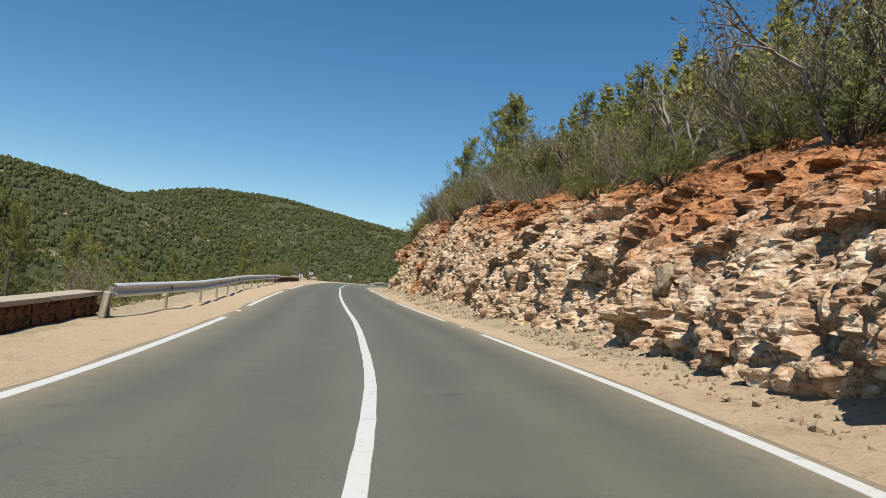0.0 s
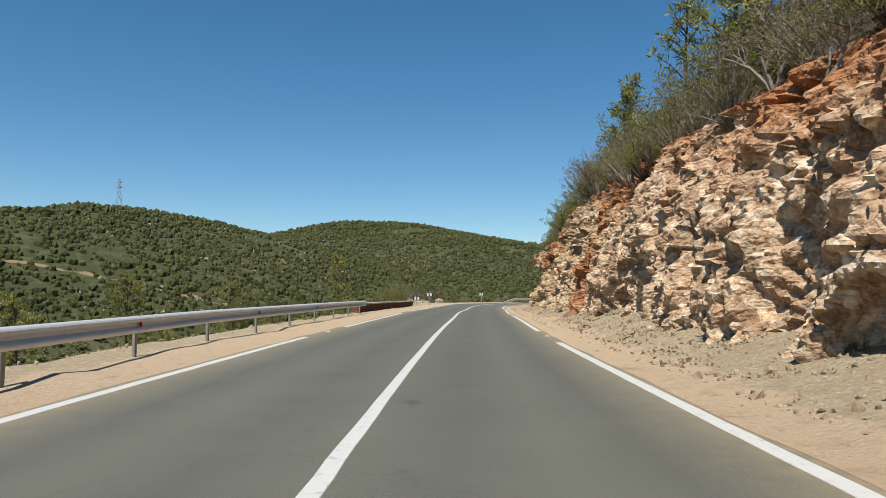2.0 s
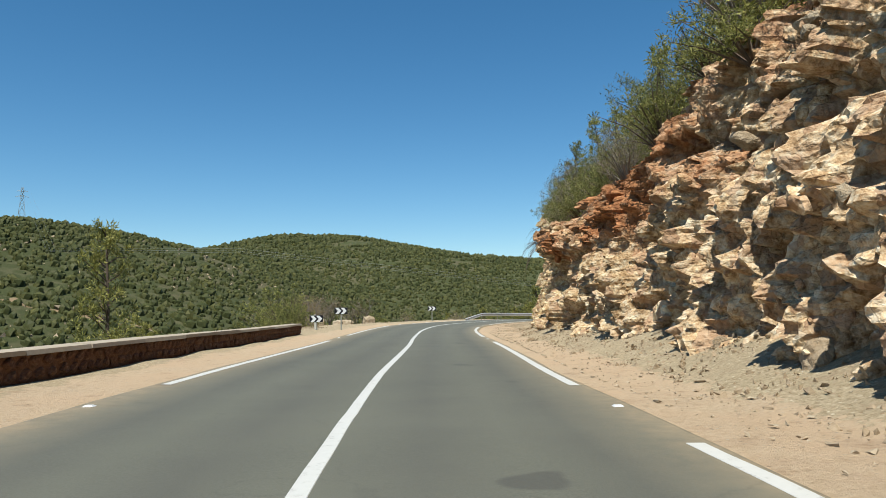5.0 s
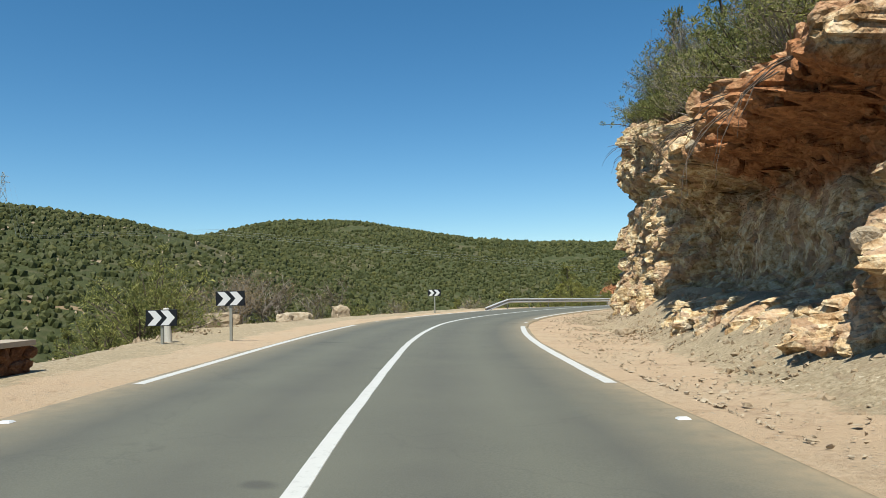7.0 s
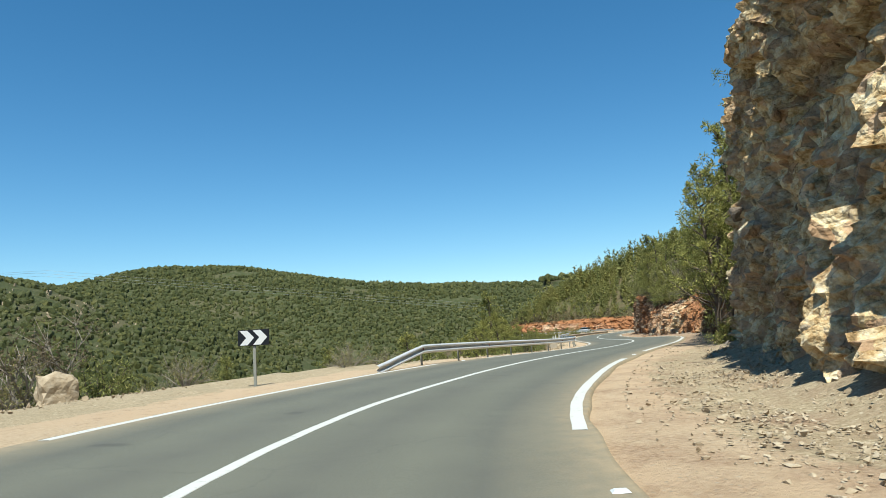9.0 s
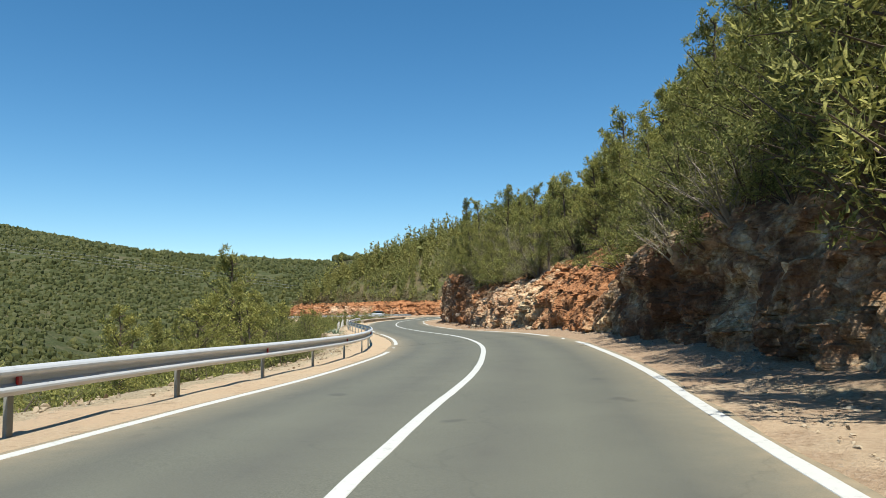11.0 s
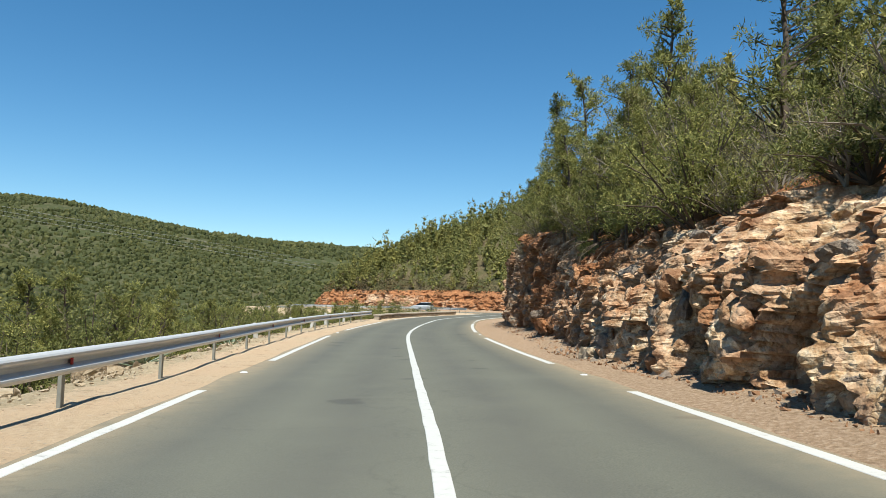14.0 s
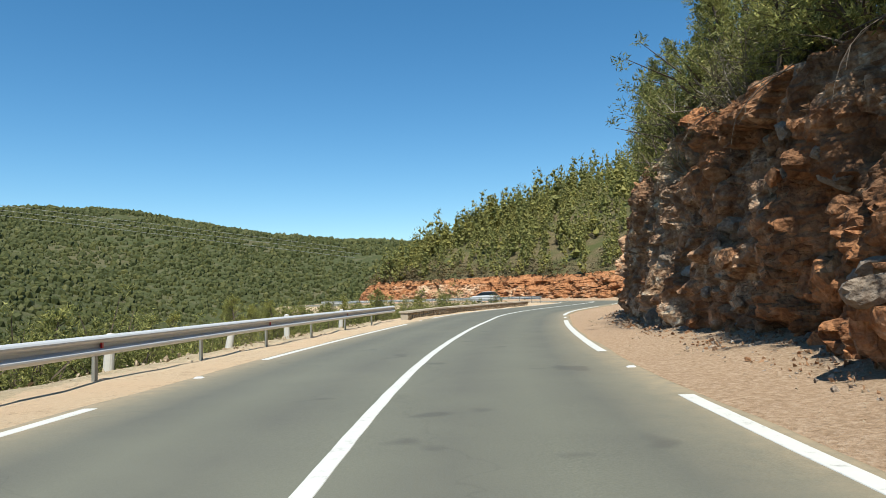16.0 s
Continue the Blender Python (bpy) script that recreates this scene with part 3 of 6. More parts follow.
# ---- ground ----
def build_ground():
    verts, faces, index = [], [], []
    s = np.arange(-60, 400, 1.0)
    d = np.concatenate([np.linspace(-17, -11, 7), np.linspace(-10, -4, 13), np.linspace(-3, 3, 3), np.linspace(4, 9, 11)])
    S, Dd = np.meshgrid(s, d, indexing="ij")
    # the sheet narrows on the inside of the tight bend
    p = on_road(S.ravel(), Dd.ravel())
    n = smooth_noise(p * np.array([1, 1, 0]), 1.1, 7) * 0.05 + smooth_noise(p * np.array([1, 1, 0]), 0.45, 8) * 0.03
    dd = Dd.ravel()
    p[:, 2] += n * np.clip((np.abs(dd) - 4.0) / 1.0, 0, 1) - 0.02 - 0.06 * (np.abs(dd) < 3.7)
    p[:, 2] -= verge_drop(S.ravel(), dd) + np.maximum(-dd - 10, 0) * 1.2 * (1 - shelf(S.ravel()))
    toe = np.interp(S.ravel(), CUT_S, CUT_D)
    talus = np.interp(S.ravel(), [0, 40, 60, 100, 118, 130, 145, 160, 190, 210, 240, 260], [0.25, 0.4, 0.7, 0.6, 1.1, 0.9, 0.5, 0.3, 0.25, 0.3, 0.4, 0.4])
    p[:, 2] += np.clip((dd - toe + 1.5) / 1.9, 0, 1.3) ** 1.4 * talus
    verts.append(p)
    f = grid_faces(len(s), len(d))
    faces.append(f)
    mid = dd[f].mean(1)
    sv = S.ravel()
    index.append(np.where(mid > -np.maximum(8.2, np.interp(sv[f].mean(1), *EDGE) + 0.6), 0, 1))
    near_rock = dd - np.interp(sv, CUT_S, CUT_D) + np.interp(sv, [30, 60, 118, 128, 145, 152, 160], [0.6, 1.0, 1.2, 2.6, 2.8, 1.8, 1.0])
    stony = np.clip(0.45 + near_rock * 0.5, 0, 1) * np.interp(sv, [12, 25, 235, 250], [0, 1, 1, 0])
    stony = np.maximum(stony, np.clip(0.45 + (-5.5 - dd) * 0.5, 0, 1) * np.interp(sv, [25, 30, 240, 250], [0.8, 1, 1, 0]) * (dd < 0))
    foot = np.clip(1 - (np.interp(sv, CUT_S, CUT_D) - dd) / 2.6, 0, 1)
    earth = (np.interp(sv, [0, 60, 110, 125, 190, 205], [0.15, 0.1, 0.1, 0.22, 0.2, 0.5]) + 0.75 * foot * np.interp(sv, [150, 175, 260], [0, 1, 1])) * (dd > 0)
    # country around, finer near the road
    xs = np.concatenate([np.arange(-1900, -160, 30.0), np.arange(-160, 260, 3.0), np.arange(260, 1900, 30.0)])
    ys = np.concatenate([np.arange(-700, -80, 30.0), np.arange(-80, 480, 3.0), np.arange(480, 2300, 30.0)])
    X, Y = np.meshgrid(xs, ys, indexing="ij")
    z = land(X, Y)
    sn, dn = nearest(X, Y)
    inside = ((np.abs(dn) < 11.5) | ((shelf(sn) > 0.4) & (dn < 0) & (dn > -17))) & (sn > -60) & (sn < 399)
    z = z - np.where((dn < 0) & inside, 0.5, 0) 
    z = np.where(inside & (dn >= 0), np.interp(sn, AS, AZ) - 1.0, z)
    q = np.stack([X.ravel(), Y.ravel(), z], 1)
    f2 = grid_faces(len(xs), len(ys))
    f2 = f2[:, [0, 3, 2, 1]]
    faces.append(f2 + len(p))
    verts.append(q)
    c = q[f2].mean(1)
    dist = np.hypot(c[:, 0] - 30, c[:, 1] - 130)
    index.append(np.where(dist > 230, 2, 1))
    me = mesh_of("ground", np.concatenate(verts), np.concatenate(faces)[:, ::-1], (SOIL, SLOPE, HILL), np.concatenate(index), True, {"stony": np.concatenate([stony, np.zeros(len(q))]), "earth": np.concatenate([earth, np.zeros(len(q))])})
    return tagged(new("ground", me), "sandy roadside ground running out into scrub-covered wooded hills", "ground", kind="structure")


build_ground()


def build_road():
    s = np.arange(-60, 420, 0.5)
    half = LANE + 0.21
    d = np.array([-half, -half + 0.03, -LANE - 0.13, -3.0, -2.4, -1.7, -0.9, 0, 0.9, 1.7, 2.4, 3.0, LANE + 0.13, half - 0.03, half])
    S, Dd = np.meshgrid(s, d, indexing="ij")
    wob = smooth_noise(np.stack([S.ravel(), Dd.ravel() > 0, 0 * S.ravel()], 1) * 1.0, 1.7, 12) * 0.07 * (np.abs(Dd.ravel()) > LANE)
    p = on_road(S.ravel(), Dd.ravel() + np.sign(Dd.ravel()) * wob)
    p[:, 2] += np.where(np.abs(Dd.ravel()) > half - 0.01, -0.06, 0.025)
    dust = np.clip((np.abs(Dd.ravel()) - 2.4) / 1.2, 0, 1) ** 2 * 0.9
    me = mesh_of("road", p, grid_faces(len(s), len(d))[:, ::-1], (ASPHALT,), None, True, {"dust": dust, "age": np.interp(S.ravel(), [85, 115], [0, 1]), "track": sum(np.exp(-((Dd.ravel() - q) / 0.5) ** 2) for q in (-2.4, -0.9, 0.9, 2.4))})
    return tagged(new("road", me), "worn grey asphalt road with dusty crumbling edges", "road", kind="structure")


road = build_road()


def line_mark(name, s0, s1, d0, d1, label):
    n = max(2, int((s1 - s0) / 0.5) + 1)
    s = np.linspace(s0, s1, n)
    cols = np.array([d0, d0 + 0.004, d1 - 0.004, d1])
    S, Dd = np.meshgrid(s, cols, indexing="ij")
    w = smooth_noise(np.stack([S.ravel(), Dd.ravel(), 0 * S.ravel()], 1), 0.35, 31) * 0.008
    p = on_road(S.ravel(), Dd.ravel() + w, 0.025)
    p[:, 2] += np.tile([0.0, 0.005, 0.005, 0.0], n)
    me = mesh_of(name, p, grid_faces(n, 4)[:, ::-1], (PAINT,))
    return part_mesh(name, me, road, label)

GAPS = ((28.8, 34.5), (52.6, 58.3), (76.5, 81.7), (99, 105), (123, 129.6), (146.5, 152), (173, 178.7), (196.6, 202.5), (216, 222), (238, 244), (262, 268), (286, 292))
R_DASH = [(a[1], b[0]) for a, b in zip(((0, 5),) + GAPS, GAPS)]
L_DASH = list(R_DASH)

for (sa, da), (sb, db) in (((176.6, -3.5), (179.2, -0.1)), ((179.9, 0.1), (180.3, 3.5))):
    # thin dark line across the road
    q = np.linspace(0, 1, 12)
    wob = smooth_noise(np.stack([q * 9, 0 * q, 0 * q + sa], 1), 0.8, 41) * 0.05
    a = on_road(sa + (sb - sa) * q + wob - 0.035, da + (db - da) * q, 0.029)
    b = on_road(sa + (sb - sa) * q + wob + 0.035, da + (db - da) * q, 0.029)
    part_mesh("tar_joint", mesh_of("tar_joint", np.stack([a, b], 1).reshape(-1, 3), grid_faces(12, 2), (RUBBER,)), road, "thin dark line across the road")

line_mark("centre_line", -20, 330, -0.075, 0.075, "continuous white painted centre line")
for a, b in R_DASH:
    line_mark("edge_line", a, b, LANE - 0.09, LANE + 0.09, "")
for a, b in L_DASH:
    line_mark("edge_line", a, b, -LANE - 0.08, -LANE + 0.08, "")


# ---- rock cutting ----
def face_shape(S, U):
    """The undisturbed face: d and height for s and u (0 toe, 1 brink, above 1 the slope behind)."""
    cut, top, lean = np.interp(S, CUT_S, CUT_D), np.interp(S, TOP_S, TOP_H), np.interp(S, LEAN_S, LEAN)
    v = np.clip(U, 0, 1)
    back = np.maximum(U - 1, 0)
    d = cut + lean * v ** np.interp(S, *STEEP) + back * 13
    z = top * v + back * 13 * 0.5 * np.where(back > 0, 1, 0)
    face = U <= 1
    # jutting cap rock, a deep shaded hollow under it and a knobbly foot in front
    cap = np.interp(S, [104, 107, 117, 120, 123], [0, 1, 1, 0.7, 0])
    d = d - cap * (1.2 * np.exp(-((z - 5.6) / 0.75) ** 4) - 1.7 * np.exp(-((z - 2.9) / 1.75) ** 6)) * face
    d = d - 0.95 * np.exp(-((S - 113.5) / 3.2) ** 4 - ((z - 0.3) / 0.95) ** 4) * face
    d = d + 1.1 * np.exp(-((S - 103.6) / 1.4) ** 4 - ((z - 3.6) / 0.9) ** 4) * face
    d = d + 0.9 * np.exp(-((S - 97.5) / 1.6) ** 4 - ((z - 1.6) / 0.9) ** 4) * face
    d = d - 0.6 * np.exp(-((S - 99.5) / 4.5) ** 4 - ((z - 4.6) / 0.7) ** 4) * face
    # the nose: knobbly foot leaning back, notch under the cap
    nose = np.interp(S, [119, 124, 136, 141], [0, 1, 1, 0]) * face
    d = d - nose * (0.85 * np.clip(1 - z / 4.6, 0, 1) - 0.25 - 0.6 * np.exp(-((z - 5.6) / 0.45) ** 4) + 0.3 * np.clip((z - 5.9) / 0.6, 0, 1))
    # alcoves in the first face
    for s0, z0, w, h, deep in ((27, 1.2, 1.3, 1.1, 0.75), (33.5, 1.0, 0.9, 0.9, 0.6), (46, 2.0, 1.4, 1.2, 0.6), (57.5, 1.5, 1.2, 1.3, 0.7), (83, 1.8, 1.5, 1.4, 0.8), (90, 2.6, 1.3, 1.5, 0.8)):
        d = d + deep * np.exp(-((S - s0) / w) ** 4 - ((z - z0) / h) ** 4) * face
    # ledge and shaded rock under the trees
    d = d - 0.7 * np.exp(-((S - 169) / 5.0) ** 4 - ((z - 2.6) / 0.7) ** 4) * face
    lip = np.interp(S, [203, 211, 236, 244], [0, 1, 1, 0])
    d = d - lip * 0.5 * np.exp(-((v - 0.82) / 0.22) ** 2) * face
    return d, z, back


def relief(P3, S):
    amp = np.interp(S, [0, 30, 60, 80, 95, 118, 126, 140, 150, 160, 170, 175, 184, 188, 240, 250, 300], [0.68, 0.68, 0.75, 1.0, 1.05, 0.95, 0.8, 0.75, 0.7, 0.65, 0.6, 0.45, 0.5, 0.75, 0.8, 0.75, 0.7])
    z = P3[:, 2]
    calm = np.interp(S, [106, 109, 117, 120], [0, 0.75, 0.75, 0]) * np.exp(-((z - 2.9) / 1.5) ** 4) + np.interp(S, [121, 125, 133, 137], [0, 0.6, 0.6, 0]) * np.exp(-((z - 4.9) / 0.6) ** 4)
    amp = amp * (1 - np.clip(calm, 0, 0.8))
    warp = np.stack([smooth_noise(P3, 1.1, 61), smooth_noise(P3, 1.1, 62), smooth_noise(P3, 1.1, 63)], 1) * 0.22
    Q = P3 + warp
    # beds that dip along the road
    dip = np.interp(S, [150, 175], [0.3, 0.5])
    Q[:, 2] = Q[:, 2] + (Q[:, 0] - 190) * dip
    Q[:, 0] = Q[:, 0] - Q[:, 2] * 0.3
    later = np.interp(S, [62, 80], [0, 1])
    r = blocks(Q, (1.5, 2.4, 2.1), 1) * 0.75 + blocks(Q, (0.56, 1.0, 0.85), 20) * (0.2 + 0.24 * later) + knobs(Q, (0.5, 0.9, 0.62), 22) * (0.36 - 0.22 * later)
    r = r + knobs(Q, (0.24, 0.42, 0.31), 40) * (0.26 - 0.08 * later) + knobs(Q, (0.13, 0.24, 0.17), 60) * 0.11
    # pockets where stones fell out
    r = r - np.clip(smooth_noise(P3 * np.array([1.3, 1, 1]), 1.15, 65) - 0.1, 0, 0.6) * 1.6 - np.clip(smooth_noise(P3 * np.array([1.3, 1, 1]), 0.45, 66) - 0.2, 0, 0.6) * 0.75
    r = r + smooth_noise(P3, 6.0, 5) * 0.4
    return (r - 0.3) * amp


def stains(P3, S, U, back):
    """How rusty and how grey the stone is."""
    n = smooth_noise(P3, 5.0, 14) * 0.35 + smooth_noise(P3, 1.6, 15) * 0.25
    zone = np.interp(S, [0, 40, 66, 70, 73, 78, 82, 96, 112, 126, 146, 160, 168, 174, 177, 186, 189, 196, 202, 240, 252, 260, 400], [0.42, 0.42, 0.34, 0.55, 0.6, 0.25, 0.12, 0.3, 0.3, 0.15, 0.12, 0.5, 0.55, 0.6, 0.9, 0.88, 0.42, 0.5, 0.74, 0.78, 0.65, 0.85, 0.85])
    height = np.clip(U, 0, 1)
    red = zone + n + np.interp(S, [0, 20, 66, 95, 140], [0.9, 1.2, 1.0, 0.4, 0.1]) * (height - 0.52) + np.where(back > 0, 0.25, 0)
    grey = np.interp(S, [0, 30, 60, 110, 130, 150, 160, 190, 203, 212, 240, 255], [0.3, 0.2, 0.15, 0.1, 0.2, 0.4, 0.35, 0.2, 0.3, 0.38, 0.38, 0.2]) + smooth_noise(P3, 3.1, 16) * 0.4
    streak = np.exp(-((S - 71.5 - (1 - height) * 0.8) / (3.5 + 1.4 * smooth_noise(P3, 2.0, 18))) ** 2)
    red = np.maximum(red, streak * 0.95)
    red = red + 0.5 * np.exp(-((S - 110) / 4.5) ** 4 - ((P3[:, 2] - 4.4) / 0.8) ** 4) + 0.25 * np.exp(-((S - 108) / 6) ** 4) * (height - 0.5)
    red = red - 0.5 * np.exp(-((S - 114) / 7) ** 4 - ((P3[:, 2] - 2.2) / 1.0) ** 4)
    red = red + (0.22 + 0.3 * smooth_noise(P3, 1.3, 19)) * np.interp(P3[:, 2], [3.4, 4.6], [0, 1]) * np.interp(S, [82, 92, 116, 121], [0, 1, 1, 0])
    return np.clip(red, 0, 1), np.clip(grey, 0, 1)


def ochre_of(S):
    return np.interp(S, [0, 60, 80, 100, 120, 146, 160, 186, 196, 204, 250], [0.1, 0.2, 0.55, 0.75, 1.0, 1.0, 0.8, 0.9, 0.45, 0.3, 0.2])


def soil_shade_of(P3, S):
    """Earth washed over the stone, and tree shade darkened into its colour."""
    # raised at s 156-186 to darken rock that stands in tree shade
    zone = np.interp(S, [0, 66, 80, 100, 148, 156, 172, 177, 186, 189, 197, 205, 240, 250], [0.3, 0.3, 0.1, 0, 0, 0.7, 0.8, 0.5, 0.45, 0.2, 0.35, 0.56, 0.58, 0.2])
    return np.clip(zone + smooth_noise(P3, 1.4, 24) * 0.3 * (zone > 0.05), 0, 1)


def build_cliff():
    s = np.concatenate([np.arange(-40, 8, 1.0), np.arange(8, 145, 0.088), np.arange(145, 160, 0.16), np.arange(160, 242, 0.092), np.arange(242, 330, 0.3), np.arange(330, 400, 0.8)])
    u = np.concatenate([np.linspace(-0.06, 1, 90), 1 + np.linspace(0.012, 1, 16) ** 1.5])
    S, U = np.meshgrid(s, u, indexing="ij")
    S, U = S.ravel(), U.ravel()
    d, z, back = face_shape(S, U)
    P3 = np.stack([S, d, z], 1)
    r = relief(P3, S)
    soft = np.exp(-back * 7) * 0.85 + 0.15
    d = d - r * soft * np.clip(U * 5 + 0.5, 0.2, 1)
    z = z + np.where(U > 0, r * 0.05, 0) * np.clip(U * 4, 0, 1) + np.where(back > 0, smooth_noise(P3, 2.0, 9) * 0.25 * np.clip(back * 6, 0, 1), 0)
    p = on_road(S, np.maximum(d, 4.25 + np.clip(U, 0, 1) * 0.2), z)
    red, grey = stains(P3, S, U, back)
    me = mesh_of("rock_cliff", p, grid_faces(len(s), len(u))[:, ::-1], (ROCK, SLOPE), np.where(np.tile((u[:-1] > 1.12), len(s) - 1), 1, 0), False, {"red": red, "grey": grey, "ochre": ochre_of(S), "soil": soil_shade_of(P3, S)})
    return tagged(new("rock_cliff", me), "blasted limestone cutting, cream and rust-red, broken into blocks", "cliff", kind="structure")


cliff = build_cliff()


# ---- plants ----
rng = np.random.default_rng(5)


def leaf_tris(centres, spread, count, size, rg, flat=0.7, width=0.17):
    """Small pointed leaves scattered round centres."""
    c = np.repeat(centres, count, 0)
    sp = np.repeat(np.broadcast_to(spread, len(centres)), count)
    g = rg.normal(size=(len(c), 3)) * sp[:, None] * np.array([1, 1, flat])
    o = c + g
    a = rg.normal(size=(len(c), 3)) + g / (sp[:, None] + 1e-6) * 0.6 + np.array([0, 0, 0.45])
    a /= np.linalg.norm(a, axis=1)[:, None]
    b = np.cross(a, rg.normal(size=(len(c), 3)))
    b /= np.linalg.norm(b, axis=1)[:, None] + 1e-9
    k = size * (0.6 + 0.8 * rg.random(len(c)))[:, None]
    v = np.stack([o - b * k * width, o + b * k * width, o + a * k], 1).reshape(-1, 3)
    return v


def tri_faces(n):
    return np.arange(n).reshape(-1, 3)


def sprays(tips, spread, count, size, rg, width=0.13, flat=0.85):
    """Foliage as many small tufts of needles that stand out from their twig's end."""
    n = len(tips)
    u = rg.normal(size=(n * count, 3)) + np.array([0, 0, 0.25])
    u /= np.linalg.norm(u, axis=1)[:, None]
    k = np.repeat(np.broadcast_to(spread, n), count)[:, None]
    o = np.repeat(tips, count, 0) + u * k * rg.random((n * count, 1)) ** 0.6 * 1.15 * np.array([1, 1, flat])
    a = u * 0.9 + rg.normal(size=u.shape) * 0.6 + np.array([0, 0, 0.35])
    a /= np.linalg.norm(a, axis=1)[:, None]
    b = np.cross(a, rg.normal(size=u.shape))
    b /= np.linalg.norm(b, axis=1)[:, None] + 1e-9
    ln = size * rg.uniform(0.55, 1.35, (len(u), 1))
    return np.stack([o - b * ln * width, o + b * ln * width, o + a * ln], 1).reshape(-1, 3)


def plant(kind, seed, thin=1.0):
    """A tree or bush of unit kinds: returns (wood mesh, leaf mesh)."""
    rg = np.random.default_rng(seed)
    rd = random.Random(seed)
    bm = bmesh.new()
    tips, spreads = [], []
    big = thin ** -0.5
    if kind in ("pine", "cypress"):
        H = 6.0 if kind == "pine" else 6.5
        lean = (rd.uniform(-0.4, 0.4), rd.uniform(-0.4, 0.4))
        trunk = [(lean[0] * q * q + rd.uniform(-.06, .06), lean[1] * q * q + rd.uniform(-.06, .06), q * H) for q in np.linspace(0, 1, 8)]
        tube(bm, trunk, np.linspace(0.13, 0.02, 8), 7)
        n = 40 if kind == "pine" else 46
        for k in range(n):
            q = 0.1 + 0.89 * (k + rd.random()) / n
            base = Vector((lean[0] * q * q, lean[1] * q * q, q * H))
            w = (1.8 if kind == "pine" else 0.9) * (1 - q) ** 0.7 * rd.uniform(0.4, 1.2) + 0.18
            a = rd.random() * math.tau
            end = base + Vector((math.cos(a) * w, math.sin(a) * w, w * rd.uniform(0.25, 0.9)))
            mid = base.lerp(end, 0.5) + Vector((0, 0, rd.uniform(-.1, .12)))
            tube(bm, [base, mid, end], (0.035, 0.022, 0.008), 3)
            for f in (0.6, 1.0):
                tips.append(base.lerp(end, f) + Vector((rd.uniform(-.2, .2), rd.uniform(-.2, .2), rd.uniform(-.05, .3))))
                spreads.append(rd.uniform(0.15, 0.36) * (1.15 - 0.5 * q))
        v = sprays(np.array(tips), np.array(spreads), int(62 * thin), 0.15 * big, rg, 0.145, 1.05)
    elif kind in ("tall_bush", "tall_grey_bush"):
        grey = kind == "tall_grey_bush"
        for k in range(34):
            a, el = rd.random() * math.tau, rd.uniform(0.2, 1.45)
            w = rd.uniform(1.4, 2.9)
            end = Vector((math.cos(a) * math.cos(el) * w * 1.05, math.sin(a) * math.cos(el) * w * 1.05, math.sin(el) * w * 1.1))
            mid = end * 0.5 + Vector((rd.uniform(-.25, .25), rd.uniform(-.25, .25), rd.uniform(-.05, .3)))
            tube(bm, [(0, 0, -0.2), mid, end], (0.05, 0.03, 0.008), 3)
            for f in (0.55, 0.78, 1.0):
                c = end * f + Vector((rd.uniform(-.3, .3), rd.uniform(-.3, .3), rd.uniform(-.15, .25)))
                tips.append(c)
                spreads.append(rd.uniform(0.17, 0.36))
                if grey:
                    for _ in range(2):
                        tube(bm, [end * f * 0.9, c + Vector((rd.uniform(-.5, .5), rd.uniform(-.5, .5), rd.uniform(-.1, .6)))], (0.012, 0.004), 3)
        v = sprays(np.array(tips), np.array(spreads), int((58 if not grey else 40) * thin), 0.13 * big, rg, 0.15 if not grey else 0.1)
    elif kind in ("bush", "grey_bush"):
        grey = kind == "grey_bush"
        for k in range(20):
            a, el = rd.random() * math.tau, rd.uniform(0.15, 1.4)
            w = rd.uniform(0.6, 1.4)
            end = Vector((math.cos(a) * math.cos(el) * w * 1.15, math.sin(a) * math.cos(el) * w * 1.15, math.sin(el) * w * 1.1))
            mid = end * 0.5 + Vector((rd.uniform(-.12, .12), rd.uniform(-.12, .12), rd.uniform(-.05, .15)))
            tube(bm, [(0, 0, -0.15), mid, end], (0.03, 0.018, 0.005), 3)
            for f in (0.5, 0.75, 1.0):
                c = end * f + Vector((rd.uniform(-.15, .15), rd.uniform(-.15, .15), rd.uniform(-.08, .12)))
                tips.append(c)
                spreads.append(rd.uniform(0.10, 0.24))
                if grey:
                    for _ in range(2):
                        tube(bm, [end * f * 0.85, c + Vector((rd.uniform(-.3, .3), rd.uniform(-.3, .3), rd.uniform(-.05, .35)))], (0.008, 0.003), 3)
        v = sprays(np.array(tips), np.array(spreads), int((50 if not grey else 32) * thin), 0.09 * big, rg, 0.15 if not grey else 0.1)
    else:  # a bare, twiggy shrub or dead tree
        def grow(p, dr, ln, r, depth):
            q = p + dr * ln
            m = p.lerp(q, 0.5) + Vector((rd.uniform(-.08, .08), rd.uniform(-.08, .08), rd.uniform(-.05, .05))) * ln
            tube(bm, [p, m, q] if depth > 1 else [p, q], (r, r * 0.8, r * 0.55) if depth > 1 else (r, r * 0.5), 4 if depth > 3 else 3)
            if depth == 0:
                return
            for _ in range(rd.choice((2, 3, 3))):
                nd = (dr + Vector((rd.uniform(-1, 1), rd.uniform(-1, 1), rd.uniform(-.55, .7))) * 0.8).normalized()
                grow(p.lerp(q, rd.uniform(0.55, 1)), nd, ln * rd.uniform(0.55, 0.85), r * 0.55, depth - 1)
        for _ in range(3 if kind == "twig_bush" else 2):
            grow(Vector((0, 0, -0.1)), Vector((rd.uniform(-.7, .7), rd.uniform(-.7, .7), 1)).normalized(), 0.75, 0.045, 3 if rd.random() < 0.5 else 4)
        bm.verts.ensure_lookup_table()
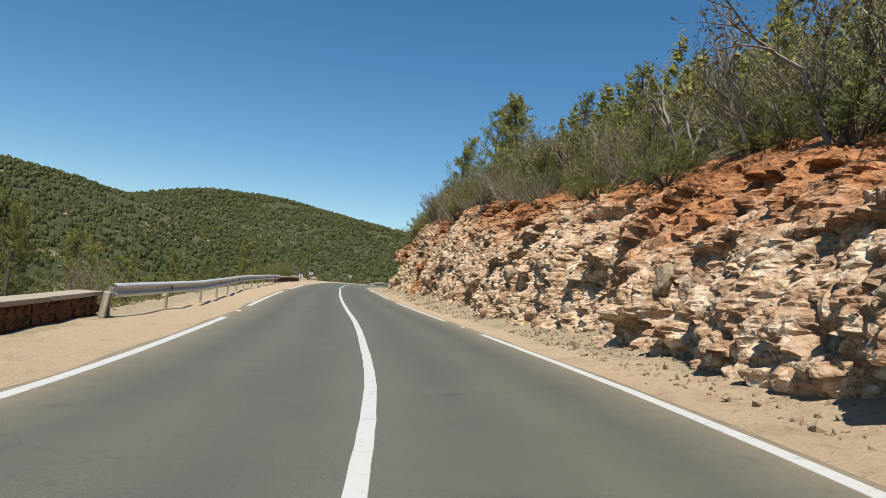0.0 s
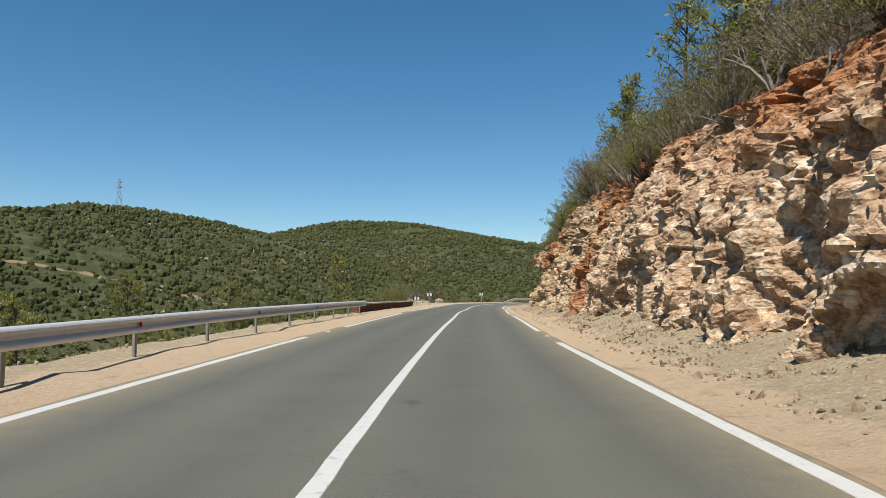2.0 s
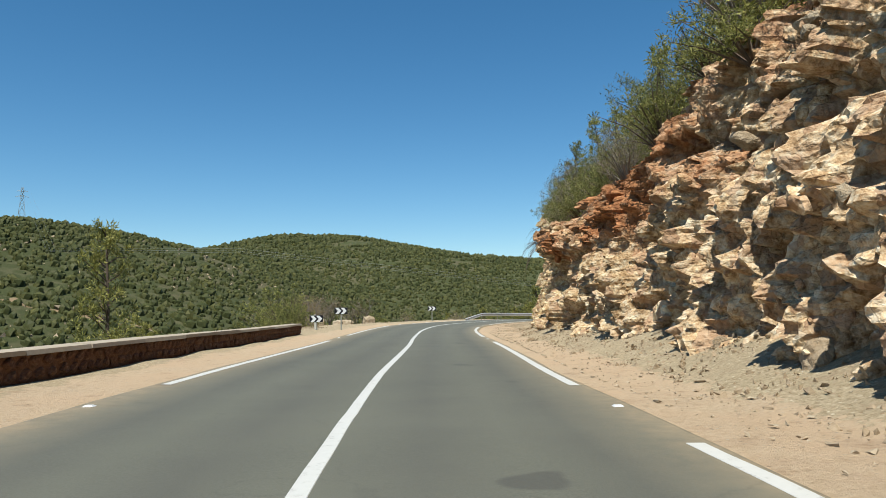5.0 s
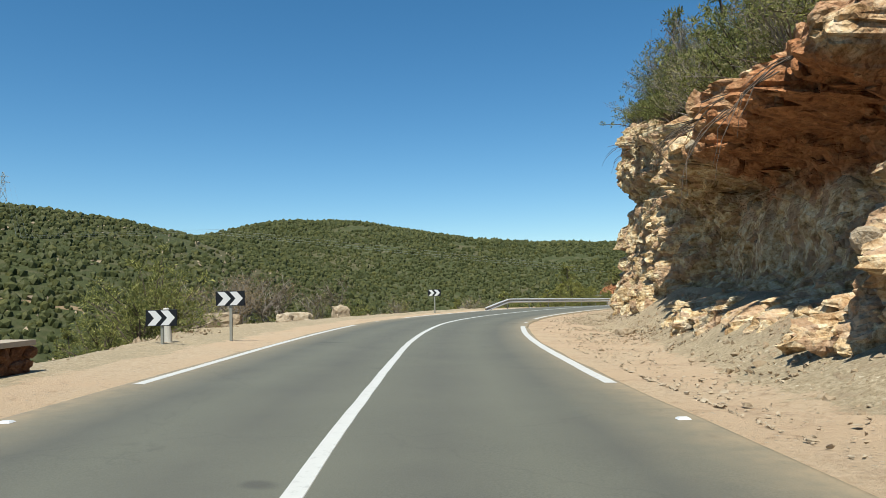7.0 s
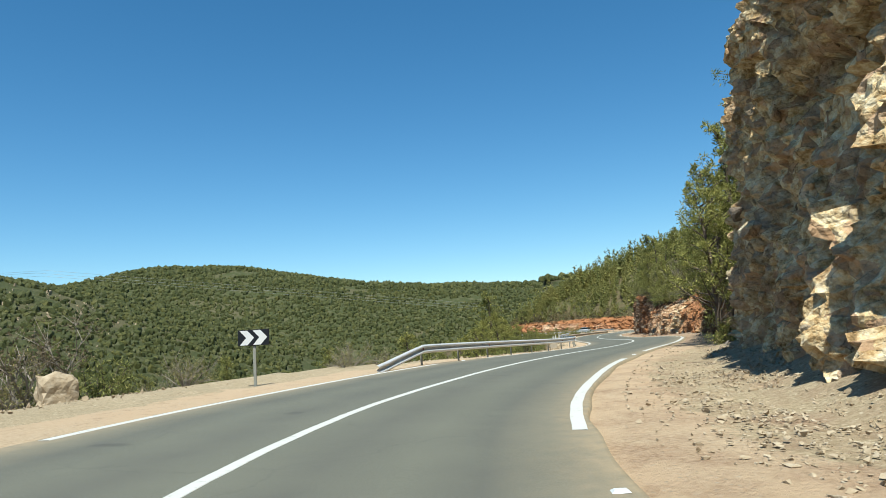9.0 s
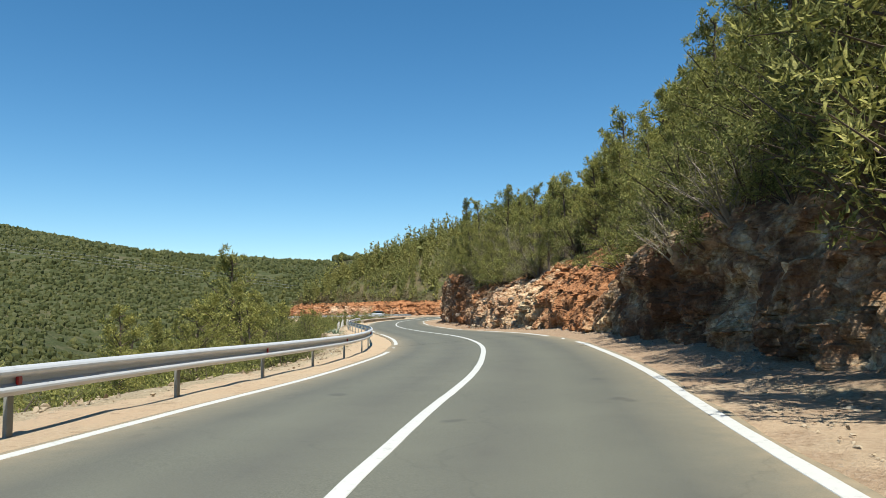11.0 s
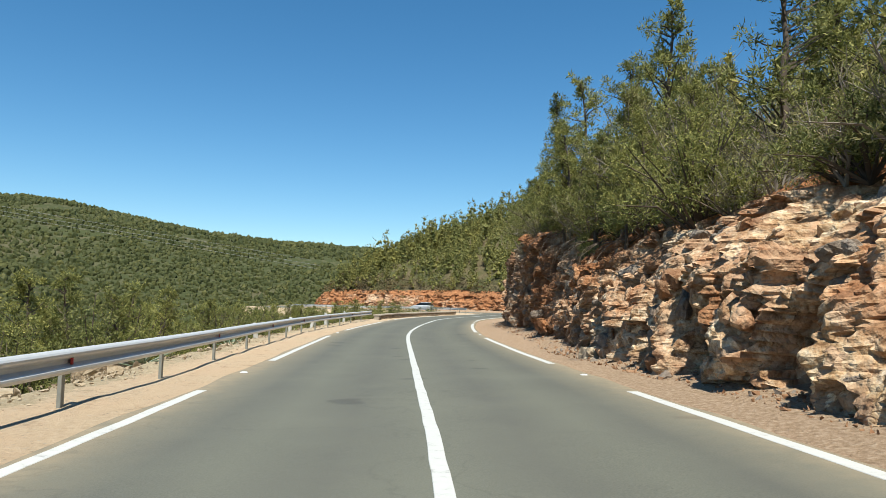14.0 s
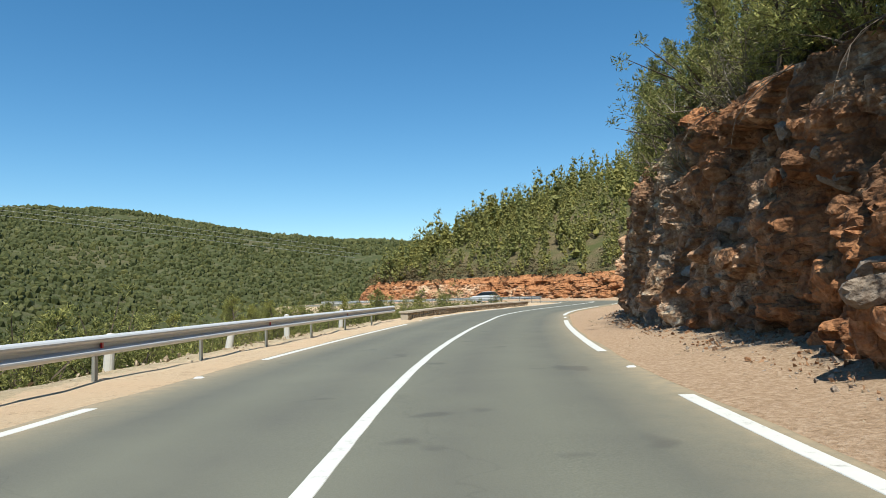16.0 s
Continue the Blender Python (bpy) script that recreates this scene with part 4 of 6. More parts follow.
        pts = np.array([x.co[:] for x in bm.verts])
        pick = pts[rg.integers(0, len(pts), 260)]
        v = leaf_tris(pick, 0.07, 5 if kind == "twig_bush" else 2, 0.06, rg)
    wood = bpy.data.meshes.new("wood")
    bm.to_mesh(wood)
    bm.free()
    leafmat = {"pine": LEAF_PINE, "cypress": LEAF_DARK, "bush": LEAF_DARK, "grey_bush": LEAF_GREY, "tall_bush": LEAF_DARK, "tall_grey_bush": LEAF_GREY}.get(kind, LEAF_DRY)
    wood.materials.append(BARK if kind in ("pine", "cypress", "bush", "tall_bush") else DEADWOOD)
    return wood, mesh_of("leaves", v, tri_faces(len(v)), (leafmat,))


LABELS = {
    "pine": ("pine_tree", "young green pine with an open ragged crown", "tree"),
    "cypress": ("juniper_tree", "narrow dark green juniper tree", "tree"),
    "bush": ("bush", "dense dark green evergreen bush on the bank", "bush"),
    "grey_bush": ("scrub_bush", "grey-green thin-leaved scrub bush", "bush"),
    "tall_bush": ("bush", "tall broad olive-green evergreen bush", "bush"),
    "tall_grey_bush": ("scrub_bush", "tall open grey-green bush of thin stems", "bush"),
    "twig_bush": ("shrub", "leafless grey-brown shrub of dry twigs", "shrub"),
    "dead_tree": ("dead_tree", "bare dead tree with pale branches", "tree"),
}
MANY = {"pine": 4, "cypress": 3, "bush": 4, "grey_bush": 3, "tall_bush": 3, "tall_grey_bush": 3, "twig_bush": 4, "dead_tree": 2}
STOCK = {k: [plant(k, 100 * i + n) for n in range(MANY[k])] for i, k in enumerate(LABELS)}
STOCK_BACK = {k: [plant(k, 100 * i + n, 0.42) for n in range(MANY[k])] for i, k in enumerate(LABELS)}


def set_plant(kind, x, y, z, size, group="", stretch=1.0):
    if kind in ("bush", "grey_bush") and size > 1.6:
        kind, size = "tall_" + kind, size / 2.2
    name, label, cat = LABELS[kind]
    off = float(nearest(np.array([x]), np.array([y]))[1][0])
    wood, leaves = (STOCK if -13 < off < 10.2 else STOCK_BACK)[kind][int(rng.integers(MANY[kind]))]
    e = new(name)
    e.empty_display_size = 0.2
    e.matrix_basis = pose(x, y, z - 0.08, 0, 0, float(rng.uniform(0, 360))) @ Matrix.Diagonal((size, size, size * stretch, 1))
    part_mesh("trunk" if cat == "tree" else "stem", wood, e)
    part_mesh("crown" if cat == "tree" else "foliage", leaves, e)
    return tagged(e, label, cat, group)


def surface(s, d):
    """Ground height for plants beside the road."""
    p = on_road(s, d)
    z = float(land(p[0:1], p[1:2])[0])
    cut, lean = np.interp(s, CUT_S, CUT_D), np.interp(s, LEAN_S, LEAN)
    if d > cut:
        # on the face itself
        z = max(z, float(p[2]) + float(np.interp(s, TOP_S, TOP_H)) * min((d - cut) / lean, 1.0) ** (1 / float(np.interp(s, *STEEP))) - 0.3)
    return float(p[0]), float(p[1]), z


def plant_belt():
    # above the cutting
    for s in np.arange(6, 148, 1.3):
        for lane, (a, b) in enumerate(((-0.7, 1.5), (1.2, 4.0), (4.0, 8.0))):
            if rng.random() < (0.1, 0.15, 0.55)[lane]:
                continue
            ss = s + rng.uniform(-.8, .8)
            brink = np.interp(ss, CUT_S, CUT_D) + np.interp(ss, LEAN_S, LEAN)
            x, y, z = surface(ss, brink + rng.uniform(a if ss < 98 else max(a, 0.3), b) + 0.4)
            r = rng.random()
            if lane == 0:
                kind = "twig_bush" if r < 0.15 else "grey_bush" if r < 0.42 else "bush"
                size = rng.uniform(0.75, 1.35) * np.interp(s, [40, 55, 120, 126], [1.0, 1.45, 1.35, 0.9])
            elif lane == 1:
                kind = "twig_bush" if r < 0.14 else "grey_bush" if r < 0.36 else "bush" if r < 0.7 else "dead_tree" if r < 0.8 else "pine"
                size = (rng.uniform(0.9, 1.5) if kind != "pine" else rng.uniform(0.45, 0.7)) * np.interp(s, [20, 40, 55, 105, 115], [1.2, 1.25, 2.0, 2.0, 1.6])
            else:
                kind = "pine" if r < 0.45 else "bush" if r < 0.75 else "grey_bush" if r < 0.92 else "dead_tree"
                size = (rng.uniform(0.55, 0.85) if kind == "pine" else rng.uniform(1.3, 1.9)) * np.interp(s, [40, 60, 105, 115], [1.0, 1.35, 1.35, 1.1])
            set_plant(kind, x, y, z, size, "bushes above the cutting")
    for s in np.concatenate([np.arange(148, 159, 1.7), np.arange(190, 254, 1.7)]):
        for lane, (a, b) in enumerate(((-0.5, 1.5), (0.8, 3.5), (3.0, 6.5))):
            if rng.random() < (0.3, 0.25, 0.2)[lane]:
                continue
            ss = s + rng.uniform(-.8, .8)
            brink = np.interp(ss, CUT_S, CUT_D) + np.interp(ss, LEAN_S, LEAN)
            x, y, z = surface(ss, brink + rng.uniform(a, b) + 0.4)
            r = rng.random()
            big = np.interp(s, [150, 158, 172, 180, 190, 215, 232, 242], [1.15, 1.3, 1.15, 0.75, 0.72, 0.85, 0.8, 0.55])
            if lane == 0:
                kind = "twig_bush" if r < 0.2 else "grey_bush" if r < 0.5 else "bush"
                size = rng.uniform(0.6, 1.2)
                if (s < 172 or 186 < s < 242) and r > 0.35:
                    kind, size = ("pine", rng.uniform(0.75, 1.1)) if r > 0.75 else ("bush", rng.uniform(1.7, 2.4))
            elif lane == 1:
                kind = "grey_bush" if r < 0.35 else "bush" if r < 0.6 else "pine" if r < 0.9 else "twig_bush"
                size = (rng.uniform(0.55, 0.85) if kind == "pine" else rng.uniform(1.4, 2.2)) * big
            else:
                kind = "pine" if r < 0.62 else "cypress" if r < 0.75 else "grey_bush"
                size = (rng.uniform(0.8, 1.35) if kind in ("pine", "cypress") else rng.uniform(2.0, 3.0)) * big
            set_plant(kind, x, y, z, size, "trees above the cutting")
    # down the bank on the valley side
    for s in np.arange(8, 262, 1.7):
        for lane, (a, b) in enumerate(((7.8, 10.5), (10.5, 16))):
            if rng.random() < ((0.25, 0.1) if s > 158 else (0.5, 0.3))[lane]:
                continue
            ss = s + rng.uniform(-.9, .9)
            x, y, z = surface(ss, -rng.uniform(a, b) - np.interp(ss, [100, 115, 122, 130, 142, 149], [0, 1.2, 3.0, 8.0, 8.0, 0.5]))
            r = rng.random()
            kind = "bush" if r < 0.5 else "grey_bush" if r < (0.54 if s > 158 else 0.62) else "twig_bush" if r < (0.58 if s > 158 else 0.74) else "pine"
            tall = 1.0 if s < 60 or s > 150 else 0.8
            size = (rng.uniform(0.45, 0.8), rng.uniform(0.8, 1.5))[lane] * tall
            if s > 158 or s < 45:
                size = (rng.uniform(0.8, 1.3), rng.uniform(1.6, 2.5))[lane]
            if s > 158 and lane == 1 and r > 0.35:
                kind = "pine"
            if kind == "pine":
                size = (0.45, rng.uniform(0.55, 0.8))[lane] * tall * (1.1 if s > 158 or s < 45 else 0.95)
            set_plant(kind, x, y, z, size, "bushes below the road")
    for s in np.concatenate([np.arange(160, 262, 2.1), np.arange(296, 344, 3.0)]):
        x, y, z = surface(s + rng.uniform(-.7, .7), -rng.uniform(8.4, 10.6))
        set_plant("bush", x, y, z, rng.uniform(1.65, 2.3) if s > 200 else rng.uniform(1.3, 1.9), "bushes below the road")
    # single trees that stand out
    for kind, ss, d, size, st in (("pine", 34, -11, 0.85, 1.0), ("pine", 31, -9.6, 0.7, 1.0), ("pine", 98, -12, 0.98, 1.25), ("pine", 103, -12.5, 0.6, 1.0), ("pine", 66, -10.5, 0.6, 1.0), ("pine", 72, -11.5, 0.62, 1.0),
                                  ("pine", 190.5, -12.4, 1.38, 1.0), ("pine", 188, -11.5, 1.0, 1.0), ("pine", 186, -13, 0.95, 1.1), ("pine", 192.5, -11.6, 0.95, 1.0), ("pine", 184.5, -10.6, 0.75, 1.0), ("pine", 195, -11, 0.8, 1.0), ("pine", 198, -10.2, 0.75, 1.0), ("pine", 201, -11.5, 0.85, 1.0), ("pine", 205, -10.4, 0.7, 1.0), ("pine", 209, -11.2, 0.8, 1.0), ("pine", 213, -10.5, 0.7, 1.0),
                                  ("twig_bush", 132, -16.4, 2.9, 1.0), ("twig_bush", 137.5, -17.2, 3.2, 1.0), ("twig_bush", 135, -17.5, 3.4, 1.0), ("dead_tree", 137.5, -17.7, 3.1, 1.0), ("twig_bush", 141.5, -17.2, 2.6, 1.0), ("dead_tree", 133, -17.0, 2.9, 1.0), ("bush", 120, -10.2, 2.2, 1.1), ("bush", 118, -9.6, 1.5, 1.1), ("grey_bush", 127.5, -14.8, 2.6, 1.0), ("grey_bush", 130, -15.6, 1.85, 1.0), ("bush", 124, -13.0, 2.7, 1.0), ("bush", 143, -15.8, 1.9, 1.0), ("grey_bush", 140.5, -16.8, 1.95, 1.0), ("grey_bush", 144.5, -14.0, 1.1, 1.0), ("bush", 115.5, -9.4, 1.2, 1.0), ("grey_bush", 141.8, -10.6, 1.0, 0.9), ("grey_bush", 148.5, -8.2, 0.95, 0.9), ("bush", 134.5, -16.6, 1.4, 0.9),
                                  ("grey_bush", 150, -7.5, 0.8, 0.8), ("grey_bush", 153, -7.8, 0.9, 0.8), ("grey_bush", 147, -7.6, 0.7, 0.8), ("grey_bush", 156, -8.2, 1.0, 0.8),
                                  ("bush", 226, -9, 1.3, 1.0), ("bush", 228.5, -9.3, 1.5, 1.0), ("bush", 224, -9.4, 1.1, 1.0),
                                  ("bush", 252, -7.2, 1.2, 0.75), ("bush", 249.5, -7.0, 1.0, 0.8), ("bush", 254.5, -7.4, 1.0, 0.8), ("bush", 153.5, 6.6, 1.0, 1.1), ("pine", 154.5, 6.3, 1.1, 1.05), ("pine", 157.2, 6.6, 1.15, 1.0), ("pine", 159.5, 7.2, 1.2, 1.0), ("grey_bush", 205.0, 8.6, 2.6, 1.1), ("grey_bush", 209.5, 8.8, 2.8, 1.1), ("pine", 214.0, 8.8, 1.1, 1.0), ("pine", 211.0, 9.6, 1.25, 1.0), ("pine", 203.0, 9.6, 1.1, 1.0), ("pine", 220.0, 8.8, 1.15, 1.0), ("cypress", 228.0, 8.4, 1.2, 1.0), ("pine", 197.0, 10.2, 1.0, 1.0),  ("pine", 5, 8.4, 0.95, 1.0), ("pine", 9, 9.5, 1.0, 1.0), ("grey_bush", 12, 8.6, 2.4, 1.1), ("dead_tree", 15, 8.8, 2.2, 1.2), ("grey_bush", 18.5, 9.0, 2.5, 1.2), ("grey_bush", 21.5, 9.4, 2.3, 1.1), ("dead_tree", 22.5, 8.8, 2.3, 1.2), ("grey_bush", 25.5, 10.0, 2.4, 1.1), ("dead_tree", 30, 9.5, 2.0, 1.2), ("dead_tree", 26, 9.2, 1.9, 1.2), ("dead_tree", 38, 10.2, 1.8, 1.1), ("dead_tree", 72, 9.8, 1.3, 1.0)):
        x, y, z = surface(ss, d)
        set_plant(kind, x, y, z, size, "", st)
    # trees crowding the brink over the shaded rock and the red earth
    for s in np.arange(159, 190, 1.15):
        for lane, (a, b) in enumerate(((-1.3, 0.4), (0.6, 2.0), (2.0, 4.5))):
            ss = s + rng.uniform(-.5, .5)
            brink = np.interp(ss, CUT_S, CUT_D) + np.interp(ss, LEAN_S, LEAN)
            x, y, z = surface(ss, brink + rng.uniform(max(a, -0.45 * np.interp(ss, LEAN_S, LEAN)), b))
            r = rng.random()
            if lane == 0:
                kind, size = ("bush", rng.uniform(0.9, 1.5)) if r < 0.5 else ("grey_bush", rng.uniform(0.8, 1.4)) if r < 0.75 else ("bush", rng.uniform(1.7, 2.2))
            elif lane == 1:
                kind, size = ("pine", rng.uniform(0.75, 1.05)) if r < 0.6 else ("bush", rng.uniform(1.7, 2.4))
            else:
                kind, size = ("pine", rng.uniform(0.9, 1.2)) if r < 0.8 else ("cypress", rng.uniform(0.85, 1.1))
            if ss > 176 and lane == 0 and r > 0.4:
                continue
            set_plant(kind, x, y, z, size, "trees above the cutting")
    # bushes and slim trees hanging over the dark rock
    for s in np.arange(193, 243, 0.95):
        ss = s + rng.uniform(-.5, .5)
        brink = np.interp(ss, CUT_S, CUT_D) + np.interp(ss, LEAN_S, LEAN)
        x, y, z = surface(ss, brink + rng.uniform(-0.3, 0.9))
        r = rng.random()
        kind, size = ("bush", rng.uniform(1.0, 1.55)) if r < 0.4 else ("grey_bush", rng.uniform(1.0, 1.5)) if r < 0.6 else ("pine", rng.uniform(0.5, 0.85)) if r < 0.85 else ("cypress", rng.uniform(0.5, 0.8))
        set_plant(kind, x, y, z, size, "trees above the cutting")


plant_belt()


# ---- woods and far scrub, joined ----
def leaf_material_tinted(name, a, b_, c_):
    m = make_leaf(name, a, b_, c_)
    t = m.node_tree
    b = t.nodes["Principled BSDF"]
    link = b.inputs["Base Color"].links[0]
    old = link.from_socket
    tint = ramp(t, attr(t, "tint"), [(0, (0.8, 0.84, 0.76)), (0.5, (1, 1, 1)), (1, (1.25, 1.15, 0.98))])
    col = mix(t, 1.0, old, tint, 'MULTIPLY')
    t.links.new(col, b.inputs["Base Color"])
    for n in t.nodes:
        if n.type == 'BSDF_TRANSLUCENT':
            t.links.new(col, n.inputs[0])
    return m


WOODS = leaf_material_tinted("wood_foliage", (0.225, 0.235, 0.086), (0.305, 0.310, 0.115), (0.41, 0.40, 0.165))
SCRUB = leaf_material_tinted("far_scrub_foliage", (0.092, 0.108, 0.042), (0.130, 0.144, 0.056), (0.184, 0.190, 0.080))


def lumps(tips, radius, rg, flat=0.85):
    """Small ragged clumps of packed foliage, eight faces each."""
    ball = np.array([(1, 0, 0), (0, 1, 0), (-1, 0, 0), (0, -1, 0), (0, 0, 1), (0, 0, -1)], float)
    fc = np.array([(0, 1, 4), (1, 2, 4), (2, 3, 4), (3, 0, 4), (1, 0, 5), (2, 1, 5), (3, 2, 5), (0, 3, 5)])
    out = []
    for p, r in zip(tips, radius):
        a = rg.random() * math.tau
        turn = np.array([[math.cos(a), -math.sin(a), 0], [math.sin(a), math.cos(a), 0], [0, 0, 1]])
        q = (ball * rg.uniform(0.6, 1.3, (6, 1)) + rg.normal(0, 0.15, (6, 3))) @ turn.T * r * np.array([1, 1, flat]) + p
        out.append(q[fc].reshape(-1, 3))
    return np.concatenate(out)


def crown_template(rg, kind):
    """Foliage triangles of one small tree or bush, about one unit high."""
    tips, sp = [], []
    if kind in ("fine", "tree"):
        n = 24 if kind == "fine" else 14
        lean = rg.normal(0, 0.04, 2)
        wide = rg.uniform(0.2, 0.3)
        for k in range(n):
            q = 0.08 + 0.86 * (k + rg.random()) / n
            a, w = rg.random() * math.tau, wide * (1 - q) ** 0.7 * rg.uniform(0.15, 1.1)
            tips.append((math.cos(a) * w + lean[0] * q, math.sin(a) * w + lean[1] * q, q + w * 0.3))
            sp.append((0.085 - 0.055 * q) * rg.uniform(0.8, 1.4) * (0.85 if kind == "fine" else 1.0))
        tips, sp = np.array(tips), np.array(sp)
        needles = sprays(tips, sp * 1.35, 15 if kind == "fine" else 9, 0.05 if kind == "fine" else 0.06, rg, 0.16, 1.3)
        return np.concatenate([lumps(tips, sp * 0.8, rg, 1.3), needles])
    if kind == "mid":
        for k in range(7):
            a, el, w = rg.random() * math.tau, rg.uniform(0.1, 1.4), rg.uniform(0.1, 0.42)
            tips.append((math.cos(a) * math.cos(el) * w * 1.2, math.sin(a) * math.cos(el) * w * 1.2, 0.15 + math.sin(el) * w * 1.5))
            sp.append(rg.uniform(0.13, 0.22))
        tips, sp = np.array(tips), np.array(sp)
        return np.concatenate([lumps(tips, sp, rg), sprays(tips, sp * 1.3, 7, 0.13, rg, 0.16)])
    if kind == "far":
        # one rounded, uneven crown
        n, out = 5, []
        low = np.array([(math.cos(k * math.tau / n), math.sin(k * math.tau / n), 0.0) for k in range(n)])
        low = low * rg.uniform(0.4, 0.62, (n, 1))
        mid = np.array([(math.cos((k + 0.5) * math.tau / n), math.sin((k + 0.5) * math.tau / n), 0) for k in range(n)]) * rg.uniform(0.36, 0.6, (n, 1)) + np.array([0, 0, 1]) * rg.uniform(0.4, 0.75, (n, 1))
        top = np.array([rg.normal(0, 0.08), rg.normal(0, 0.08), rg.uniform(0.85, 1.1)])
        for k in range(n):
            m = (k + 1) % n
            out += [low[k], low[m], mid[k], low[m], mid[m], mid[k], mid[k], mid[m], top]
        return np.array(out)
    for k in range(14):
        a, el, w = rg.random() * math.tau, rg.uniform(0.05, 1.4), rg.uniform(0.2, 0.5)
        tips.append((math.cos(a) * math.cos(el) * w * 1.2, math.sin(a) * math.cos(el) * w * 1.2, math.sin(el) * w * 1.6))
        sp.append(rg.uniform(0.07, 0.14))
    tips, sp = np.array(tips), np.array(sp)
    return np.concatenate([lumps(tips, sp * 0.55, rg), sprays(tips, sp * 1.35, 13, 0.065, rg, 0.15)])


def scatter(name, xyz, size, kinds, mat, label, category, seed):
    rg = np.random.default_rng(seed)
    temps = [crown_template(rg, k) for k in kinds for _ in range(4)]
    verts, tint = [], []
    which = rg.integers(0, len(temps), len(xyz))
    for i, tp in enumerate(temps):
        m = np.where(which == i)[0]
        if not len(m):
            continue
        a = rg.random(len(m)) * math.tau
        c, sn = np.cos(a)[:, None], np.sin(a)[:, None]
        k = (size[m] * rg.uniform(0.75, 1.3, len(m)))[:, None]
        kw = k * rg.uniform(0.85, 1.25, len(m))[:, None]
        v = np.stack([(tp[:, 0] * c - tp[:, 1] * sn) * kw, (tp[:, 0] * sn + tp[:, 1] * c) * kw, tp[:, 2] * k], -1) + xyz[m][:, None]
        verts.append(v.reshape(-1, 3))
        tint.append(np.repeat(rg.random(len(m)), len(tp)))
    v = np.concatenate(verts)
    me = mesh_of(name, v, tri_faces(len(v)), (mat,), None, False, {"tint": np.concatenate(tint)})
    return tagged(new(name, me), label, category, kind="stuff")


def woods():
    rg = np.random.default_rng(9)
    # slopes behind the cutting
    n = 2600
    s = np.concatenate([rg.uniform(-10, 150, 350), rg.uniform(150, 395, n - 350)])
    b = rg.random(n) ** 1.5 * np.interp(s, [150, 215], [26, 150]) + 11
    d = np.interp(s, CUT_S, CUT_D) + np.interp(s, LEAN_S, LEAN) + b
    p = on_road(s, d)
    ok = (nearest(p[:, 0], p[:, 1])[1] > 9) & (p[:, 0] > -20)
    p, b = p[ok], b[ok]
    near = (b < 34) & (s[ok] < 262)
    p[:, 2] = land(p[:, 0], p[:, 1]) - 0.15
    size = rg.uniform(3.2, 6.8, len(p))
    scatter("woodland", p[near], size[near], ("fine",), WOODS, "dense olive-green young pine wood behind the cutting", "woodland", 20)
    scatter("woodland", p[~near], size[~near], ("tree", "tree", "tree", "bush"), WOODS, "dense young pine and juniper wood on the slope", "woodland", 21)
    # low scrub on top of the far bank
    s = rg.uniform(246, 350, 260)
    d = np.interp(s, CUT_S, CUT_D) + np.interp(s, LEAN_S, LEAN) + rg.uniform(0.2, 5, 260)
    p = on_road(s, d)
    p[:, 2] = land(p[:, 0], p[:, 1]) - 0.1
    scatter("bank_scrub", p, rg.uniform(1.4, 2.8, len(p)), ("bush",), LEAF_GREY_T, "dry grey scrub along the top of the red bank", "scrub", 22)
    # young trees behind that scrub
    s = rg.uniform(244, 348, 900)
    d = np.interp(s, CUT_S, CUT_D) + np.interp(s, LEAN_S, LEAN) + 1.2 + rg.random(900) ** 1.3 * 34
    p = on_road(s, d)
    p = p[nearest(p[:, 0], p[:, 1])[1] > 8]
    p[:, 2] = land(p[:, 0], p[:, 1]) - 0.1
    scatter("woodland", p, rg.uniform(2.4, 4.8, len(p)), ("tree",), WOODS, "young green pines above the red bank", "woodland", 25)
    # bank below the road
    n = 1500
    s, d = rg.uniform(-20, 300, n), -(16 + rg.random(n) ** 1.2 * 75)
    p = on_road(s, d)
    q = nearest(p[:, 0], p[:, 1])
    p = p[(q[1] < -12) & ((shelf(q[0]) < 0.3) | (q[1] < -20))]
    p[:, 2] = land(p[:, 0], p[:, 1]) - 0.15
    scatter("valley_scrub", p, rg.uniform(2.4, 5.4, len(p)), ("bush", "bush", "tree"), WOODS, "green trees and bushes filling the slope below the road", "woodland", 23)
    # far hills
    n = 105000
    x, y = rg.uniform(-620, 560, n), rg.uniform(60, 1190, n)
    s, d = nearest(x, y)
    far = np.hypot(x - 20, y - 110)
    keep = ((d < -80) | ((d > 120) & (y > 330))) & (np.abs(np.arctan2(x - 15, y - 60)) < 0.95) & (rg.random(n) < np.clip(1.2 - far / 1500, 0.3, 1))
    x, y, far = x[keep], y[keep], far[keep]
    p = np.stack([x, y, land(x, y) - np.interp(far, [200, 600], [0.3, 0.9])], 1)
    thin = smooth_noise(p * np.array([1, 1, 0]), 60, 77) + smooth_noise(p * np.array([1, 1, 0]), 18, 78) * 0.6
    m = thin > -1.0 + 0.75 * rg.random(len(p))
    size = rg.uniform(1.7, 3.9, len(p)) * np.interp(far, [150, 500, 1100], [0.9, 1.0, 1.6])
    close = far < 280
    scatter("hill_scrub", p[m & close], size[m & close], ("mid",), SCRUB, "olive-green bushes and small trees on the valley slopes", "scrub", 26)
    scatter("hill_scrub", p[m & ~close], size[m & ~close], ("far",), SCRUB, "scrub and small trees covering the far hills", "scrub", 24)


LEAF_GREY_T = leaf_material_tinted("grey_scrub_foliage", (0.10, 0.095, 0.06), (0.17, 0.15, 0.10), (0.27, 0.235, 0.165))
woods()


